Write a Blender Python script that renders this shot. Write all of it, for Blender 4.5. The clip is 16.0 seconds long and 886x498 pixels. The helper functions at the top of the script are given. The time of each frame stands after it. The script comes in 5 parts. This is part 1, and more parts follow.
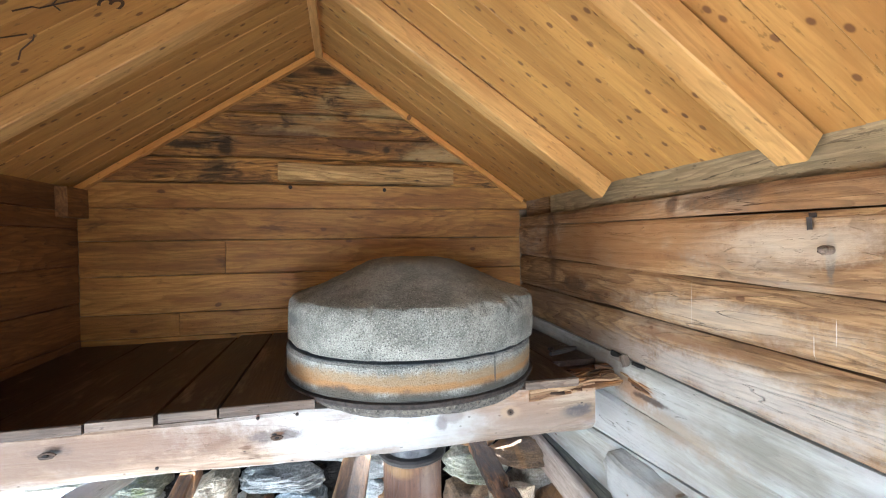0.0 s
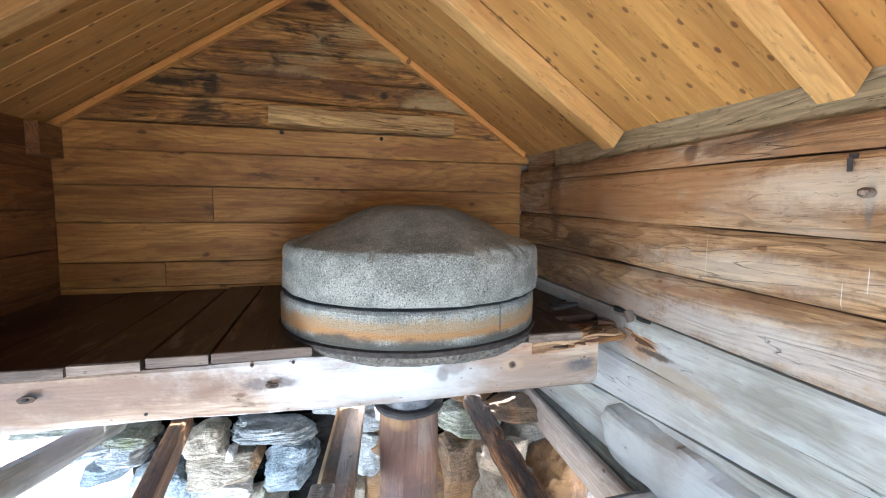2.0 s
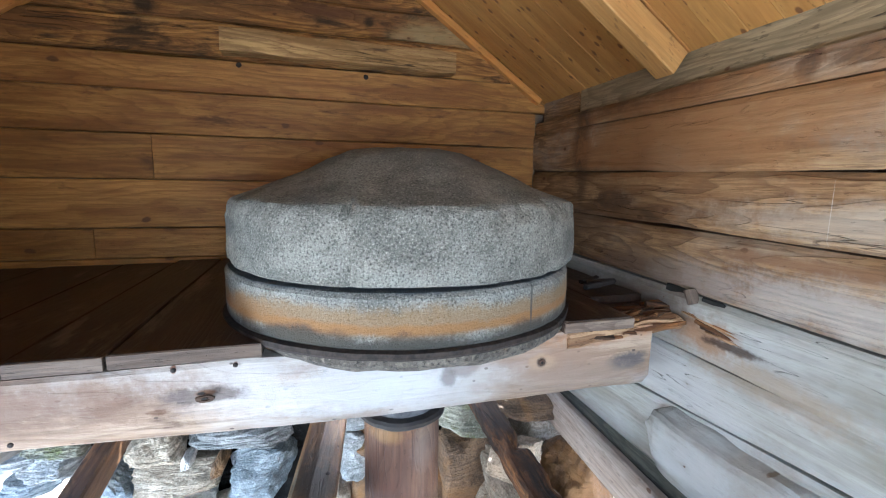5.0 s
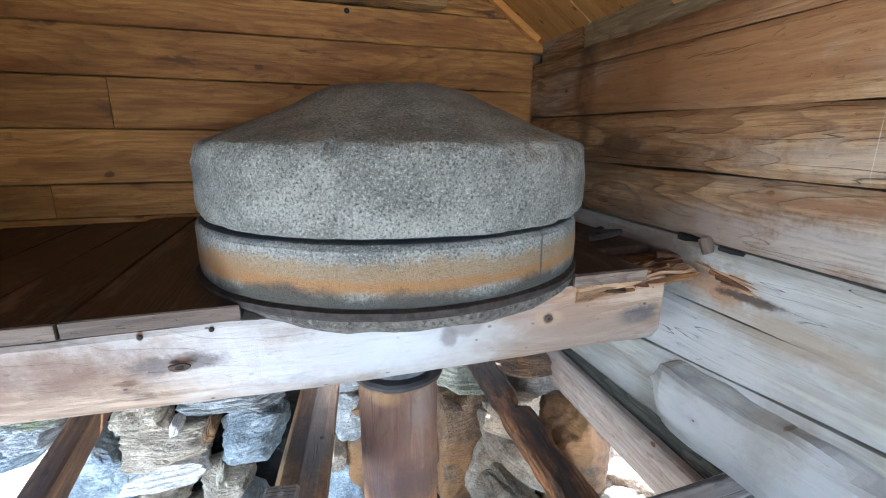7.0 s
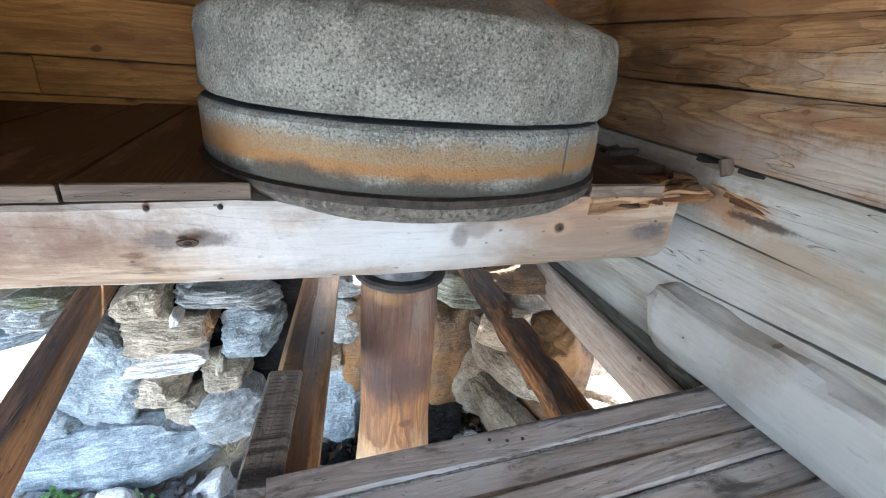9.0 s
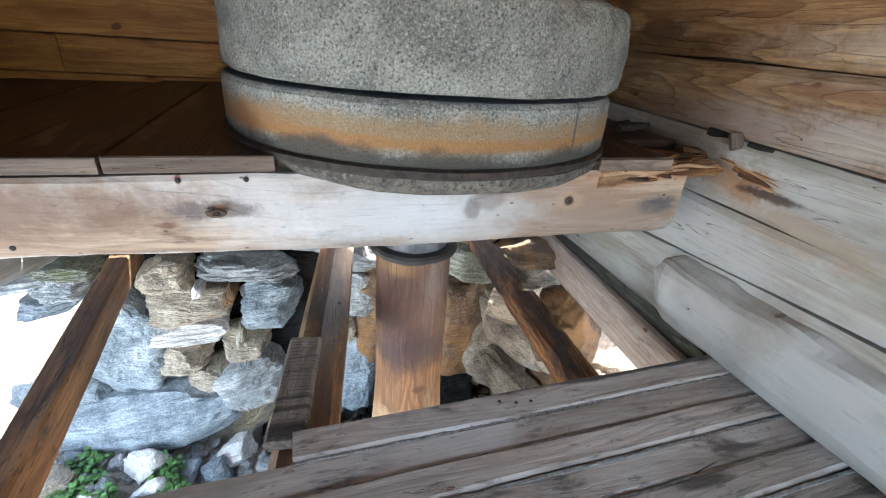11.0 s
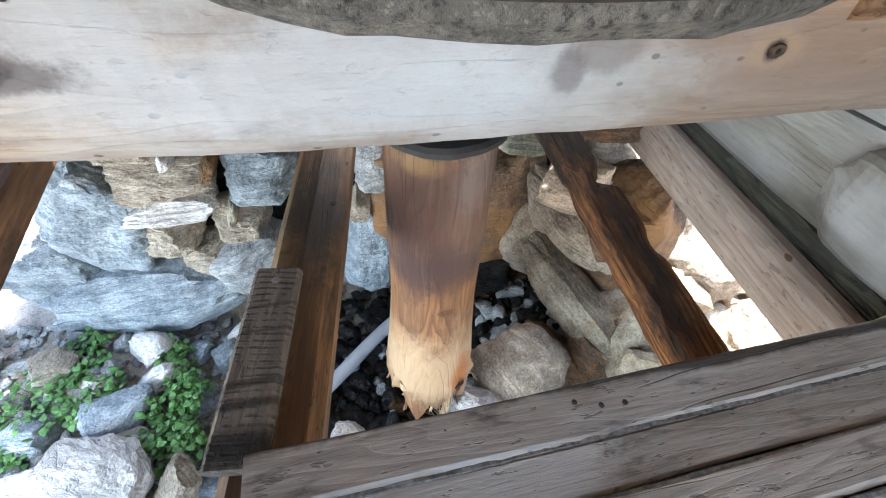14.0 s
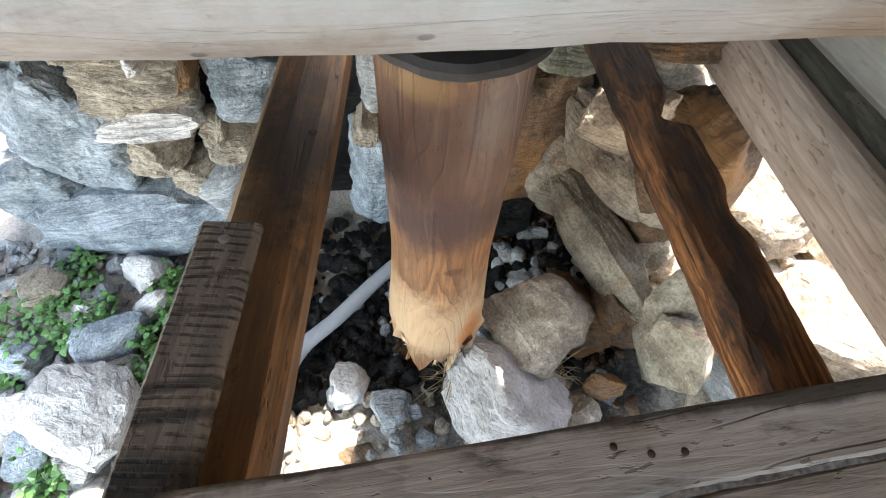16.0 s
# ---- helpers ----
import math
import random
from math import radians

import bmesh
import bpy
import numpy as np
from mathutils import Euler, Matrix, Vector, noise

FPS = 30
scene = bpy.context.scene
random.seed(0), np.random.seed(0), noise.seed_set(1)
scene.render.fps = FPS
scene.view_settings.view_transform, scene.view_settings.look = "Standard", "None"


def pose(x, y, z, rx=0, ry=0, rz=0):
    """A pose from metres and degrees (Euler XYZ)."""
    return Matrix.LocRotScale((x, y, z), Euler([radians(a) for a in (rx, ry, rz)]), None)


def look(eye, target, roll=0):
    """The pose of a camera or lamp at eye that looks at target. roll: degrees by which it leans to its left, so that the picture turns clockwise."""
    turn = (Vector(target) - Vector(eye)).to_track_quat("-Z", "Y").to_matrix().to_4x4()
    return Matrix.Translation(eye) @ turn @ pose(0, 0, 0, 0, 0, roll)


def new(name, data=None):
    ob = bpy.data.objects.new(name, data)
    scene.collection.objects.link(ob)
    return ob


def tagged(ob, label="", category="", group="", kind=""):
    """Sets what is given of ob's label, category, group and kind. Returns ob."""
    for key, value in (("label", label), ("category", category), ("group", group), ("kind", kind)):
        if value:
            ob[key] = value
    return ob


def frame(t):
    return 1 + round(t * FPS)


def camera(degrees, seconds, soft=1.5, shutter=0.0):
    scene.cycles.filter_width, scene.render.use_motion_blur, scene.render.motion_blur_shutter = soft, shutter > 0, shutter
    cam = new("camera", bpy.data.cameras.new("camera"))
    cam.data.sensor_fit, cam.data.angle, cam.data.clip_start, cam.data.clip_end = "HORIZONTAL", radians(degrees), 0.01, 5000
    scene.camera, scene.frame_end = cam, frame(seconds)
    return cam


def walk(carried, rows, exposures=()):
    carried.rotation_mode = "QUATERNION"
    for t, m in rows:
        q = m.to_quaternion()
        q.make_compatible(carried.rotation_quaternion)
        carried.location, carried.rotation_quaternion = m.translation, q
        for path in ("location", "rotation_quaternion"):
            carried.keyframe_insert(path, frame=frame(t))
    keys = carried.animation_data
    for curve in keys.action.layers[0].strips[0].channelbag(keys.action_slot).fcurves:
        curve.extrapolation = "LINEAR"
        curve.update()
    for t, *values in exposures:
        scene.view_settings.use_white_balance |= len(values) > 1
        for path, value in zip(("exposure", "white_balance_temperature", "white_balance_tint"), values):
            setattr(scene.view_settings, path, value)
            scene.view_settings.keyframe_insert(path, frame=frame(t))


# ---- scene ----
cam = camera(91.3, 16.0, 1.1)
PATH = [
    (0, (0.066, 0.038, 2.417), (0.511, 1.987, 2.382), -0.8),
    (0.5, (0.056, 0.078, 2.392), (0.514, 2.024, 2.351), -0.6),
    (1, (0.051, 0.113, 2.385), (0.523, 2.055, 2.309), -0.4),
    (1.5, (0.049, 0.125, 2.363), (0.538, 2.061, 2.236), 0.0),
    (2, (0.024, 0.14, 2.331), (0.519, 2.068, 2.144), 0.6),
    (2.5, (0.006, 0.158, 2.277), (0.529, 2.074, 2.044), 1.5),
    (3, (-0.002, 0.239, 2.24), (0.537, 2.146, 1.966), 1.9),
    (3.5, (-0.01, 0.367, 2.194), (0.525, 2.271, 1.896), 1.7),
    (4, (0.025, 0.488, 2.216), (0.557, 2.392, 1.918), 1.3),
    (4.2, (0.044, 0.53, 2.226), (0.57, 2.437, 1.929), 1.1),
    (6.3, (0.135, 0.676, 2.191), (0.703, 2.572, 1.899), -0.2),
    (6.5, (0.13, 0.696, 2.178), (0.7, 2.582, 1.831), -0.2),
    (7, (0.109, 0.744, 2.174), (0.687, 2.599, 1.7), 0.1),
    (7.5, (0.08, 0.769, 2.157), (0.669, 2.592, 1.586), 0.9),
    (8, (0.071, 0.766, 2.127), (0.66, 2.563, 1.474), 1.9),
    (8.5, (0.059, 0.768, 2.111), (0.652, 2.534, 1.383), 3.5),
    (9, (0.057, 0.763, 2.088), (0.654, 2.504, 1.304), 4.7),
    (9.2, (0.056, 0.76, 2.088), (0.651, 2.486, 1.272), 5.0),
    (11.3, (0.031, 0.712, 2.089), (0.566, 2.428, 1.213), 4.1),
    (11.5, (0.037, 0.731, 2.091), (0.558, 2.458, 1.226), 3.9),
    (12, (0.05, 0.847, 2.079), (0.533, 2.585, 1.215), 2.7),
    (12.5, (0.07, 1.022, 2.039), (0.563, 2.739, 1.14), 2.4),
    (13, (0.066, 1.147, 2.0), (0.553, 2.742, 0.897), 2.8),
    (13.5, (0.095, 1.196, 1.966), (0.564, 2.618, 0.639), 4.2),
    (14, (0.165, 1.275, 1.909), (0.52, 2.593, 0.447), 4.2),
    (14.5, (0.22, 1.393, 1.829), (0.557, 2.598, 0.269), 5.1),
    (15, (0.237, 1.457, 1.773), (0.515, 2.569, 0.134), 5.3),
    (15.5, (0.242, 1.483, 1.762), (0.477, 2.547, 0.085), 5.1),
    (16, (0.244, 1.491, 1.763), (0.465, 2.536, 0.072), 5.0),
]
EXPOSURE = 3.52
walk(cam, [(t, look(eye, target, roll)) for t, eye, target, roll in PATH],
     [(0, EXPOSURE, 5800, 10), (1.5, EXPOSURE - 0.05, 5650, 10), (2.5, EXPOSURE - 0.15, 5500, 10), (3.5, EXPOSURE - 0.33, 5500, 10), (6.5, EXPOSURE - 0.42, 5450, 10), (9, EXPOSURE - 0.62, 5850, 10), (11.5, EXPOSURE - 0.85, 6100, 10), (12.5, EXPOSURE - 1.05, 6400, 10), (13.0, EXPOSURE - 0.85, 6150, 10), (13.5, EXPOSURE - 0.72, 6050, 10), (14.5, EXPOSURE - 1.0, 6250, 10), (16, EXPOSURE - 1.06, 6700, 10)])

# ---- light ----
SUN_TURN, SUN_UP = 25.0, 47.0          # compass turn from +y towards +x, height in degrees
world = bpy.data.worlds.new("sky")
scene.world = world
world.use_nodes = True
wn = world.node_tree.nodes
sky = wn.new("ShaderNodeTexSky")
sky.sky_type, sky.sun_disc, sky.dust_density = "NISHITA", False, 4.0
sky.sun_elevation, sky.sun_rotation = radians(SUN_UP), radians(SUN_TURN)
world.node_tree.links.new(sky.outputs[0], wn["Background"].inputs[0])
wn["Background"].inputs[1].default_value = 0.15
sun_dir = Vector((math.sin(radians(SUN_TURN)) * math.cos(radians(SUN_UP)), math.cos(radians(SUN_TURN)) * math.cos(radians(SUN_UP)), math.sin(radians(SUN_UP))))
sun = new("sun", bpy.data.lights.new("sun", "SUN"))
sun.data.energy, sun.data.angle, sun.data.color = 4.6, radians(0.5), (1.0, 0.94, 0.85)
sun.matrix_world = look(sun_dir * 20, (0, 0, 0))
# Unseen left and under-floor lamps are added fill; the front one is door daylight
for name, at, to, wide, high, power, spread in (("left_door_daylight", (-1.42, 0.415, 1.68), (3, 0.415, 2.4), 0.7, 1.0, 0.14, 180), ("front_door_daylight", (0.25, -0.5, 1.72), (0.95, 2.0, 1.40), 1.0, 1.0, 2.1, 100), ("under_floor_daylight", (-1.85, 0.95, 0.60), (0.1, 2.6, 0.35), 1.3, 1.1, 11.5, 150)):
    lamp = new(name, bpy.data.lights.new(name, "AREA"))
    lamp.data.shape, lamp.data.size, lamp.data.size_y = "RECTANGLE", wide, high
    lamp.data.energy, lamp.data.color = power, (0.80, 0.92, 1.0)
    lamp.data.spread = radians(spread)
    lamp.matrix_world = look(at, to)



# ---- materials ----
def nodes_of(name):
    mat = bpy.data.materials.new(name)
    mat.use_nodes = True
    return mat, mat.node_tree, mat.node_tree.nodes["Principled BSDF"]


def add(tree, kind, **values):
    """A node with the input values given by name."""
    node = tree.nodes.new("ShaderNode" + kind)
    for key, value in values.items():
        if key in ("operation", "blend_type", "data_type", "wave_type", "bands_direction", "rings_direction", "feature", "noise_dimensions", "interpolation_type", "voronoi_dimensions"):
            if key == "operation":
                node.operation = value
            elif key == "blend_type":
                node.blend_type = value
            elif key == "data_type":
                node.data_type = value
            elif key == "wave_type":
                node.wave_type = value
            elif key == "rings_direction":
                node.rings_direction = value
            elif key == "feature":
                node.feature = value
            elif key == "interpolation_type":
                node.interpolation_type = value
        else:
            node.inputs[key.replace("_", " ")].default_value = value
    return node


def mix(tree, factor, a, b, mode="MIX"):
    node = tree.nodes.new("ShaderNodeMix")
    node.data_type, node.blend_type = "RGBA", mode
    for slot, value in ((0, factor), (6, a), (7, b)):
        if hasattr(value, "links"):
            tree.links.new(value, node.inputs[slot])
        else:
            node.inputs[slot].default_value = value if slot == 0 else (*value, 1)
    return node.outputs[2]


def ramp(tree, source, low, high, smooth=True):
    node = tree.nodes.new("ShaderNodeMapRange")
    if smooth:
        node.interpolation_type = "SMOOTHSTEP"
    node.inputs["From Min"].default_value, node.inputs["From Max"].default_value = low, high
    tree.links.new(source, node.inputs["Value"])
    return node.outputs[0]


def maths(tree, operation, a, b=0.0):
    node = tree.nodes.new("ShaderNodeMath")
    node.operation = operation
    for slot, value in ((0, a), (1, b)):
        if hasattr(value, "links"):
            tree.links.new(value, node.inputs[slot])
        else:
            node.inputs[slot].default_value = value
    return node.outputs[0]


def local_place(tree, scale, shift=True):
    """Object coordinates times scale, shifted from object to object."""
    coord = tree.nodes.new("ShaderNodeTexCoord").outputs["Object"]
    if shift:
        info = tree.nodes.new("ShaderNodeObjectInfo").outputs["Random"]
        move = add(tree, "VectorMath", operation="MULTIPLY")
        move.inputs[1].default_value = (31.7, 7.3, 13.9)
        tree.links.new(info, move.inputs[0])
        plus = add(tree, "VectorMath", operation="ADD")
        tree.links.new(coord, plus.inputs[0])
        tree.links.new(move.outputs[0], plus.inputs[1])
        coord = plus.outputs[0]
    times = add(tree, "VectorMath", operation="MULTIPLY")
    times.inputs[1].default_value = scale
    tree.links.new(coord, times.inputs[0])
    return times.outputs[0]


def flat_cells(tree, scale):
    """Distance to scattered points on the broad face."""
    split = tree.nodes.new("ShaderNodeSeparateXYZ")
    tree.links.new(local_place(tree, scale), split.inputs[0])
    join = tree.nodes.new("ShaderNodeCombineXYZ")
    tree.links.new(split.outputs[0], join.inputs[0])
    tree.links.new(split.outputs[2], join.inputs[1])
    cell = tree.nodes.new("ShaderNodeTexVoronoi")
    cell.voronoi_dimensions = "2D"
    cell.inputs["Scale"].default_value = 1.0
    tree.links.new(join.outputs[0], cell.inputs["Vector"])
    wobble = noise_of(tree, local_place(tree, (30.0, 30.0, 60.0)), 1.0, 2)
    return maths(tree, "ADD", cell.outputs["Distance"], maths(tree, "MULTIPLY", maths(tree, "SUBTRACT", wobble, 0.45), 0.05))


def noise_of(tree, place, scale, detail=4.0, rough=0.55, distort=0.0):
    node = add(tree, "TexNoise", Scale=scale, Detail=detail, Roughness=rough, Distortion=distort)
    tree.links.new(place, node.inputs["Vector"])
    return node.outputs["Fac"]


def spots_on(tree, colour, spots):
    """Stains and painted light and shade with a place and shape of their own: (centre, half sizes, colour, strength).
    """
    where = tree.nodes.new("ShaderNodeNewGeometry").outputs["Position"]
    drift = add(tree, "TexNoise", Scale=9.0, Detail=5.0, Roughness=0.65)
    tree.links.new(where, drift.inputs["Vector"])
    speckle = add(tree, "TexNoise", Scale=60.0, Detail=5.0, Roughness=0.7)
    tree.links.new(where, speckle.inputs["Vector"])
    slow = add(tree, "TexNoise", Scale=3.2, Detail=3.0)
    tree.links.new(where, slow.inputs["Vector"])
    for centre, half, tint, strength in spots:
        away = add(tree, "VectorMath", operation="SUBTRACT")
        tree.links.new(where, away.inputs[0])
        away.inputs[1].default_value = centre
        scaled = add(tree, "VectorMath", operation="DIVIDE")
        tree.links.new(away.outputs[0], scaled.inputs[0])
        scaled.inputs[1].default_value = half
        far = add(tree, "VectorMath", operation="LENGTH")
        tree.links.new(scaled.outputs[0], far.inputs[0])
        reach = maths(tree, "ADD", far.outputs["Value"], maths(tree, "MULTIPLY", maths(tree, "SUBTRACT", drift.outputs["Fac"], 0.5), 1.5))
        if half[0] > 5:
            reach = maths(tree, "ADD", reach, maths(tree, "MULTIPLY", maths(tree, "SUBTRACT", slow.outputs["Fac"], 0.5), 3.2))
        reach = maths(tree, "ADD", reach, maths(tree, "MULTIPLY", maths(tree, "SUBTRACT", speckle.outputs["Fac"], 0.5), 0.8))
        colour = mix(tree, maths(tree, "MULTIPLY", maths(tree, "SUBTRACT", 1.0, ramp(tree, reach, *((0.6, 1.2) if min(half) < 0.06 and max(half) < 0.2 else (0.35, 1.35)))), strength), colour, tint)
    return colour


def wood(name, light, dark, stain=(0.05, 0.03, 0.02), stain_at=0.62, grain=1.0, knots=0.045, knot_colour=(0.10, 0.04, 0.015),
         rough=0.7, bump=0.35, small_knots=0.0, grey=(0.4, 0.38, 0.36), grey_at=0.9, tone=0.35, cracks=0.0, gloss=0.3, saw=0.0, pits=0.5, spots=()):
    """Sawn or hewn wood: the length lies along local x, the broad face across local y."""
    mat, tree, shader = nodes_of(name)
    link = tree.links.new
    long_place = local_place(tree, (1.0, 9.0, 9.0))
    soft = noise_of(tree, long_place, 1.3, 6, 0.62)
    flow = noise_of(tree, local_place(tree, (0.75, 4.5, 4.5)), 1.0, 3, 0.45)
    across = tree.nodes.new("ShaderNodeSeparateXYZ")
    link(local_place(tree, (1.0, 1.0, 1.0), False), across.inputs[0])
    rings = maths(tree, "FRACT", maths(tree, "ADD", maths(tree, "MULTIPLY", flow, 17.0), maths(tree, "MULTIPLY", across.outputs[2], 16.0)))
    rings = maths(tree, "MULTIPLY", ramp(tree, rings, 0.35, 0.9), ramp(tree, rings, 1.0, 0.93))
    fine = noise_of(tree, local_place(tree, (6.0, 95.0, 95.0)), 1.0, 6, 0.7)
    colour = mix(tree, ramp(tree, soft, 0.34, 0.66), dark, light)
    colour = mix(tree, maths(tree, "MULTIPLY", rings, min(0.9, 0.62 * grain)), colour, tuple(0.62 * c for c in dark))
    colour = mix(tree, maths(tree, "MULTIPLY", ramp(tree, fine, 0.47, 0.55), min(0.9, 0.58 * grain)), colour, tuple(0.7 * c for c in dark))
    # lighter and darker pieces
    info = tree.nodes.new("ShaderNodeObjectInfo").outputs["Random"]
    hsv = add(tree, "HueSaturation")
    link(colour, hsv.inputs["Color"])
    link(maths(tree, "ADD", maths(tree, "MULTIPLY", info, tone), 1.0 - tone / 2), hsv.inputs["Value"])
    colour = hsv.outputs[0]
    # weathered grey and dark stains
    broad = noise_of(tree, local_place(tree, (1.5, 3.5, 3.5)), 1.0, 5, 0.6)
    colour = mix(tree, maths(tree, "MULTIPLY", ramp(tree, broad, grey_at - 0.12, grey_at + 0.12), 0.8), colour, grey)
    streak = noise_of(tree, local_place(tree, (1.9, 8.0, 8.0)), 1.7, 6, 0.65, 0.6)
    colour = mix(tree, maths(tree, "MULTIPLY", ramp(tree, streak, stain_at, stain_at + 0.16), 0.85), colour, stain)
    height = maths(tree, "ADD", maths(tree, "MULTIPLY", fine, 0.5), maths(tree, "MULTIPLY", rings, -0.35 * grain * grain))
    if pits:
        speck = noise_of(tree, local_place(tree, (22.0, 70.0, 70.0)), 1.0, 3, 0.6)
        pit = maths(tree, "MULTIPLY", ramp(tree, speck, 0.62, 0.68), pits)
        colour = mix(tree, pit, colour, tuple(0.35 * c for c in dark))
        height = maths(tree, "SUBTRACT", height, maths(tree, "MULTIPLY", pit, 0.6))
    if saw:
        skew = noise_of(tree, local_place(tree, (3.0, 3.0, 3.0)), 1.0, 2)
        wave = maths(tree, "SINE", maths(tree, "ADD", maths(tree, "MULTIPLY", across.outputs[0], 420.0), maths(tree, "MULTIPLY", skew, 18.0)))
        kerf = maths(tree, "MULTIPLY", ramp(tree, wave, 0.1, 0.9), ramp(tree, noise_of(tree, local_place(tree, (14.0, 30.0, 30.0)), 1.0, 3), 0.4, 0.6))
        colour = mix(tree, maths(tree, "MULTIPLY", kerf, saw), colour, tuple(0.4 * c for c in dark))
        height = maths(tree, "SUBTRACT", height, maths(tree, "MULTIPLY", kerf, 1.5 * saw))
    if knots:
        cell = flat_cells(tree, (1.9, 1.0, 3.2))
        knot = maths(tree, "SUBTRACT", 1.0, ramp(tree, cell, knots * 0.35, knots * 0.62))
        halo = maths(tree, "SUBTRACT", 1.0, ramp(tree, cell, knots * 0.5, knots * 1.8))
        colour = mix(tree, maths(tree, "MULTIPLY", halo, 0.35), colour, dark)
        colour = mix(tree, maths(tree, "MULTIPLY", knot, 0.85), colour, knot_colour)
    if small_knots:
        cell = flat_cells(tree, (6.0, 1.0, 10.0))
        knot = maths(tree, "SUBTRACT", 1.0, ramp(tree, cell, small_knots * 0.5, small_knots))
        few = ramp(tree, noise_of(tree, local_place(tree, (2.1, 0.0, 3.3)), 1.0, 2), 0.26, 0.33)
        colour = mix(tree, maths(tree, "MULTIPLY", maths(tree, "MULTIPLY", knot, few), 0.8), colour, knot_colour)
    if cracks:
        rift = noise_of(tree, local_place(tree, (1.3, 26.0, 26.0)), 1.0, 2, 0.4)
        line = maths(tree, "SUBTRACT", 1.0, ramp(tree, maths(tree, "ABSOLUTE", maths(tree, "SUBTRACT", rift, 0.5)), 0.0, 0.012 * cracks))
        mask = ramp(tree, noise_of(tree, local_place(tree, (0.8, 3.0, 3.0)), 1.3, 2), 0.5, 0.62)
        line = maths(tree, "MULTIPLY", line, mask)
        colour = mix(tree, maths(tree, "MULTIPLY", line, 0.85), colour, (0.02, 0.012, 0.008))
        height = maths(tree, "SUBTRACT", height, maths(tree, "MULTIPLY", line, 1.2))
    colour = spots_on(tree, colour, spots)
    relief = add(tree, "Bump", Strength=min(1.0, bump * 1.6), Distance=0.007)
    link(height, relief.inputs["Height"])
    link(relief.outputs[0], shader.inputs["Normal"])
    link(colour, shader.inputs["Base Color"])
    shader.inputs["Roughness"].default_value = rough
    shader.inputs["Specular IOR Level"].default_value = gloss
    return mat


def rock_material(name, light, dark, rust=(0.30, 0.15, 0.05), pale=0.7, rust_at=0.75, layers=0.75, rough=0.8, scale=1.0, lichen=0.0, speck=0.5, spots=(), fine_at=90.0):
    mat, tree, shader = nodes_of(name)
    link = tree.links.new
    place = local_place(tree, (scale, scale, scale))
    broad = noise_of(tree, place, 6.0, 9, 0.72)
    fine = noise_of(tree, place, fine_at, 5, 0.75)
    layer = noise_of(tree, local_place(tree, (4.0 * scale, 4.0 * scale, 34.0 * scale)), 1.0, 5, 0.65, 0.7)
    colour = mix(tree, ramp(tree, broad, 0.38, 0.62), dark, light)
    colour = mix(tree, maths(tree, "MULTIPLY", ramp(tree, layer, 0.47, 0.55), layers), colour, dark)
    colour = mix(tree, maths(tree, "MULTIPLY", ramp(tree, fine, 0.5, 0.64), speck), colour, tuple(0.35 * c for c in dark))
    colour = mix(tree, maths(tree, "MULTIPLY", ramp(tree, fine, 0.46, 0.34), speck * pale), colour, tuple(min(0.8, 1.7 * c) for c in light))
    colour = mix(tree, maths(tree, "MULTIPLY", ramp(tree, noise_of(tree, place, 3.1, 5, 0.6, 0.8), rust_at - 0.1, rust_at + 0.08), 0.8), colour, rust)
    strata = noise_of(tree, local_place(tree, (5.0 * scale, 5.0 * scale, 95.0 * scale)), 1.0, 4, 0.6, 1.0)
    if layers > 0.25:
        colour = mix(tree, maths(tree, "MULTIPLY", ramp(tree, strata, 0.56, 0.66), 0.22 * layers), colour, tuple(0.3 * c for c in dark))
    if lichen:
        colour = mix(tree, maths(tree, "MULTIPLY", ramp(tree, noise_of(tree, place, 9.0, 5, 0.7), 0.62 - lichen * 0.2, 0.7), 0.8), colour, (0.16, 0.18, 0.06))
    info = tree.nodes.new("ShaderNodeObjectInfo").outputs["Random"]
    hsv = add(tree, "HueSaturation")
    link(colour, hsv.inputs["Color"])
    link(maths(tree, "ADD", maths(tree, "MULTIPLY", info, 0.4), 0.8), hsv.inputs["Value"])
    link(spots_on(tree, hsv.outputs[0], spots), shader.inputs["Base Color"])
    height = maths(tree, "ADD", maths(tree, "MULTIPLY", layer, 0.8 * layers + 0.2), maths(tree, "ADD", maths(tree, "MULTIPLY", broad, 0.7), maths(tree, "MULTIPLY", fine, 0.25)))
    height = maths(tree, "SUBTRACT", height, maths(tree, "MULTIPLY", ramp(tree, strata, 0.5, 0.6), 0.12 if layers > 0.25 else 0.0))
    relief = add(tree, "Bump", Strength=1.0, Distance=0.026)
    link(height, relief.inputs["Height"])
    link(relief.outputs[0], shader.inputs["Normal"])
    shader.inputs["Roughness"].default_value = rough
    return mat


def plain(name, colour, rough=0.6, metal=0.0, vary=0.3, scale=20.0):
    mat, tree, shader = nodes_of(name)
    grain = noise_of(tree, local_place(tree, (scale, scale, scale)), 1.0, 5, 0.65)
    tree.links.new(mix(tree, ramp(tree, grain, 0.3, 0.7), tuple(c * (1 - vary) for c in colour), tuple(min(1, c * (1 + vary)) for c in colour)), shader.inputs["Base Color"])
    relief = add(tree, "Bump", Strength=0.4, Distance=0.004)
    tree.links.new(grain, relief.inputs["Height"])
    tree.links.new(relief.outputs[0], shader.inputs["Normal"])
    shader.inputs["Roughness"].default_value, shader.inputs["Metallic"].default_value = rough, metal
    return mat


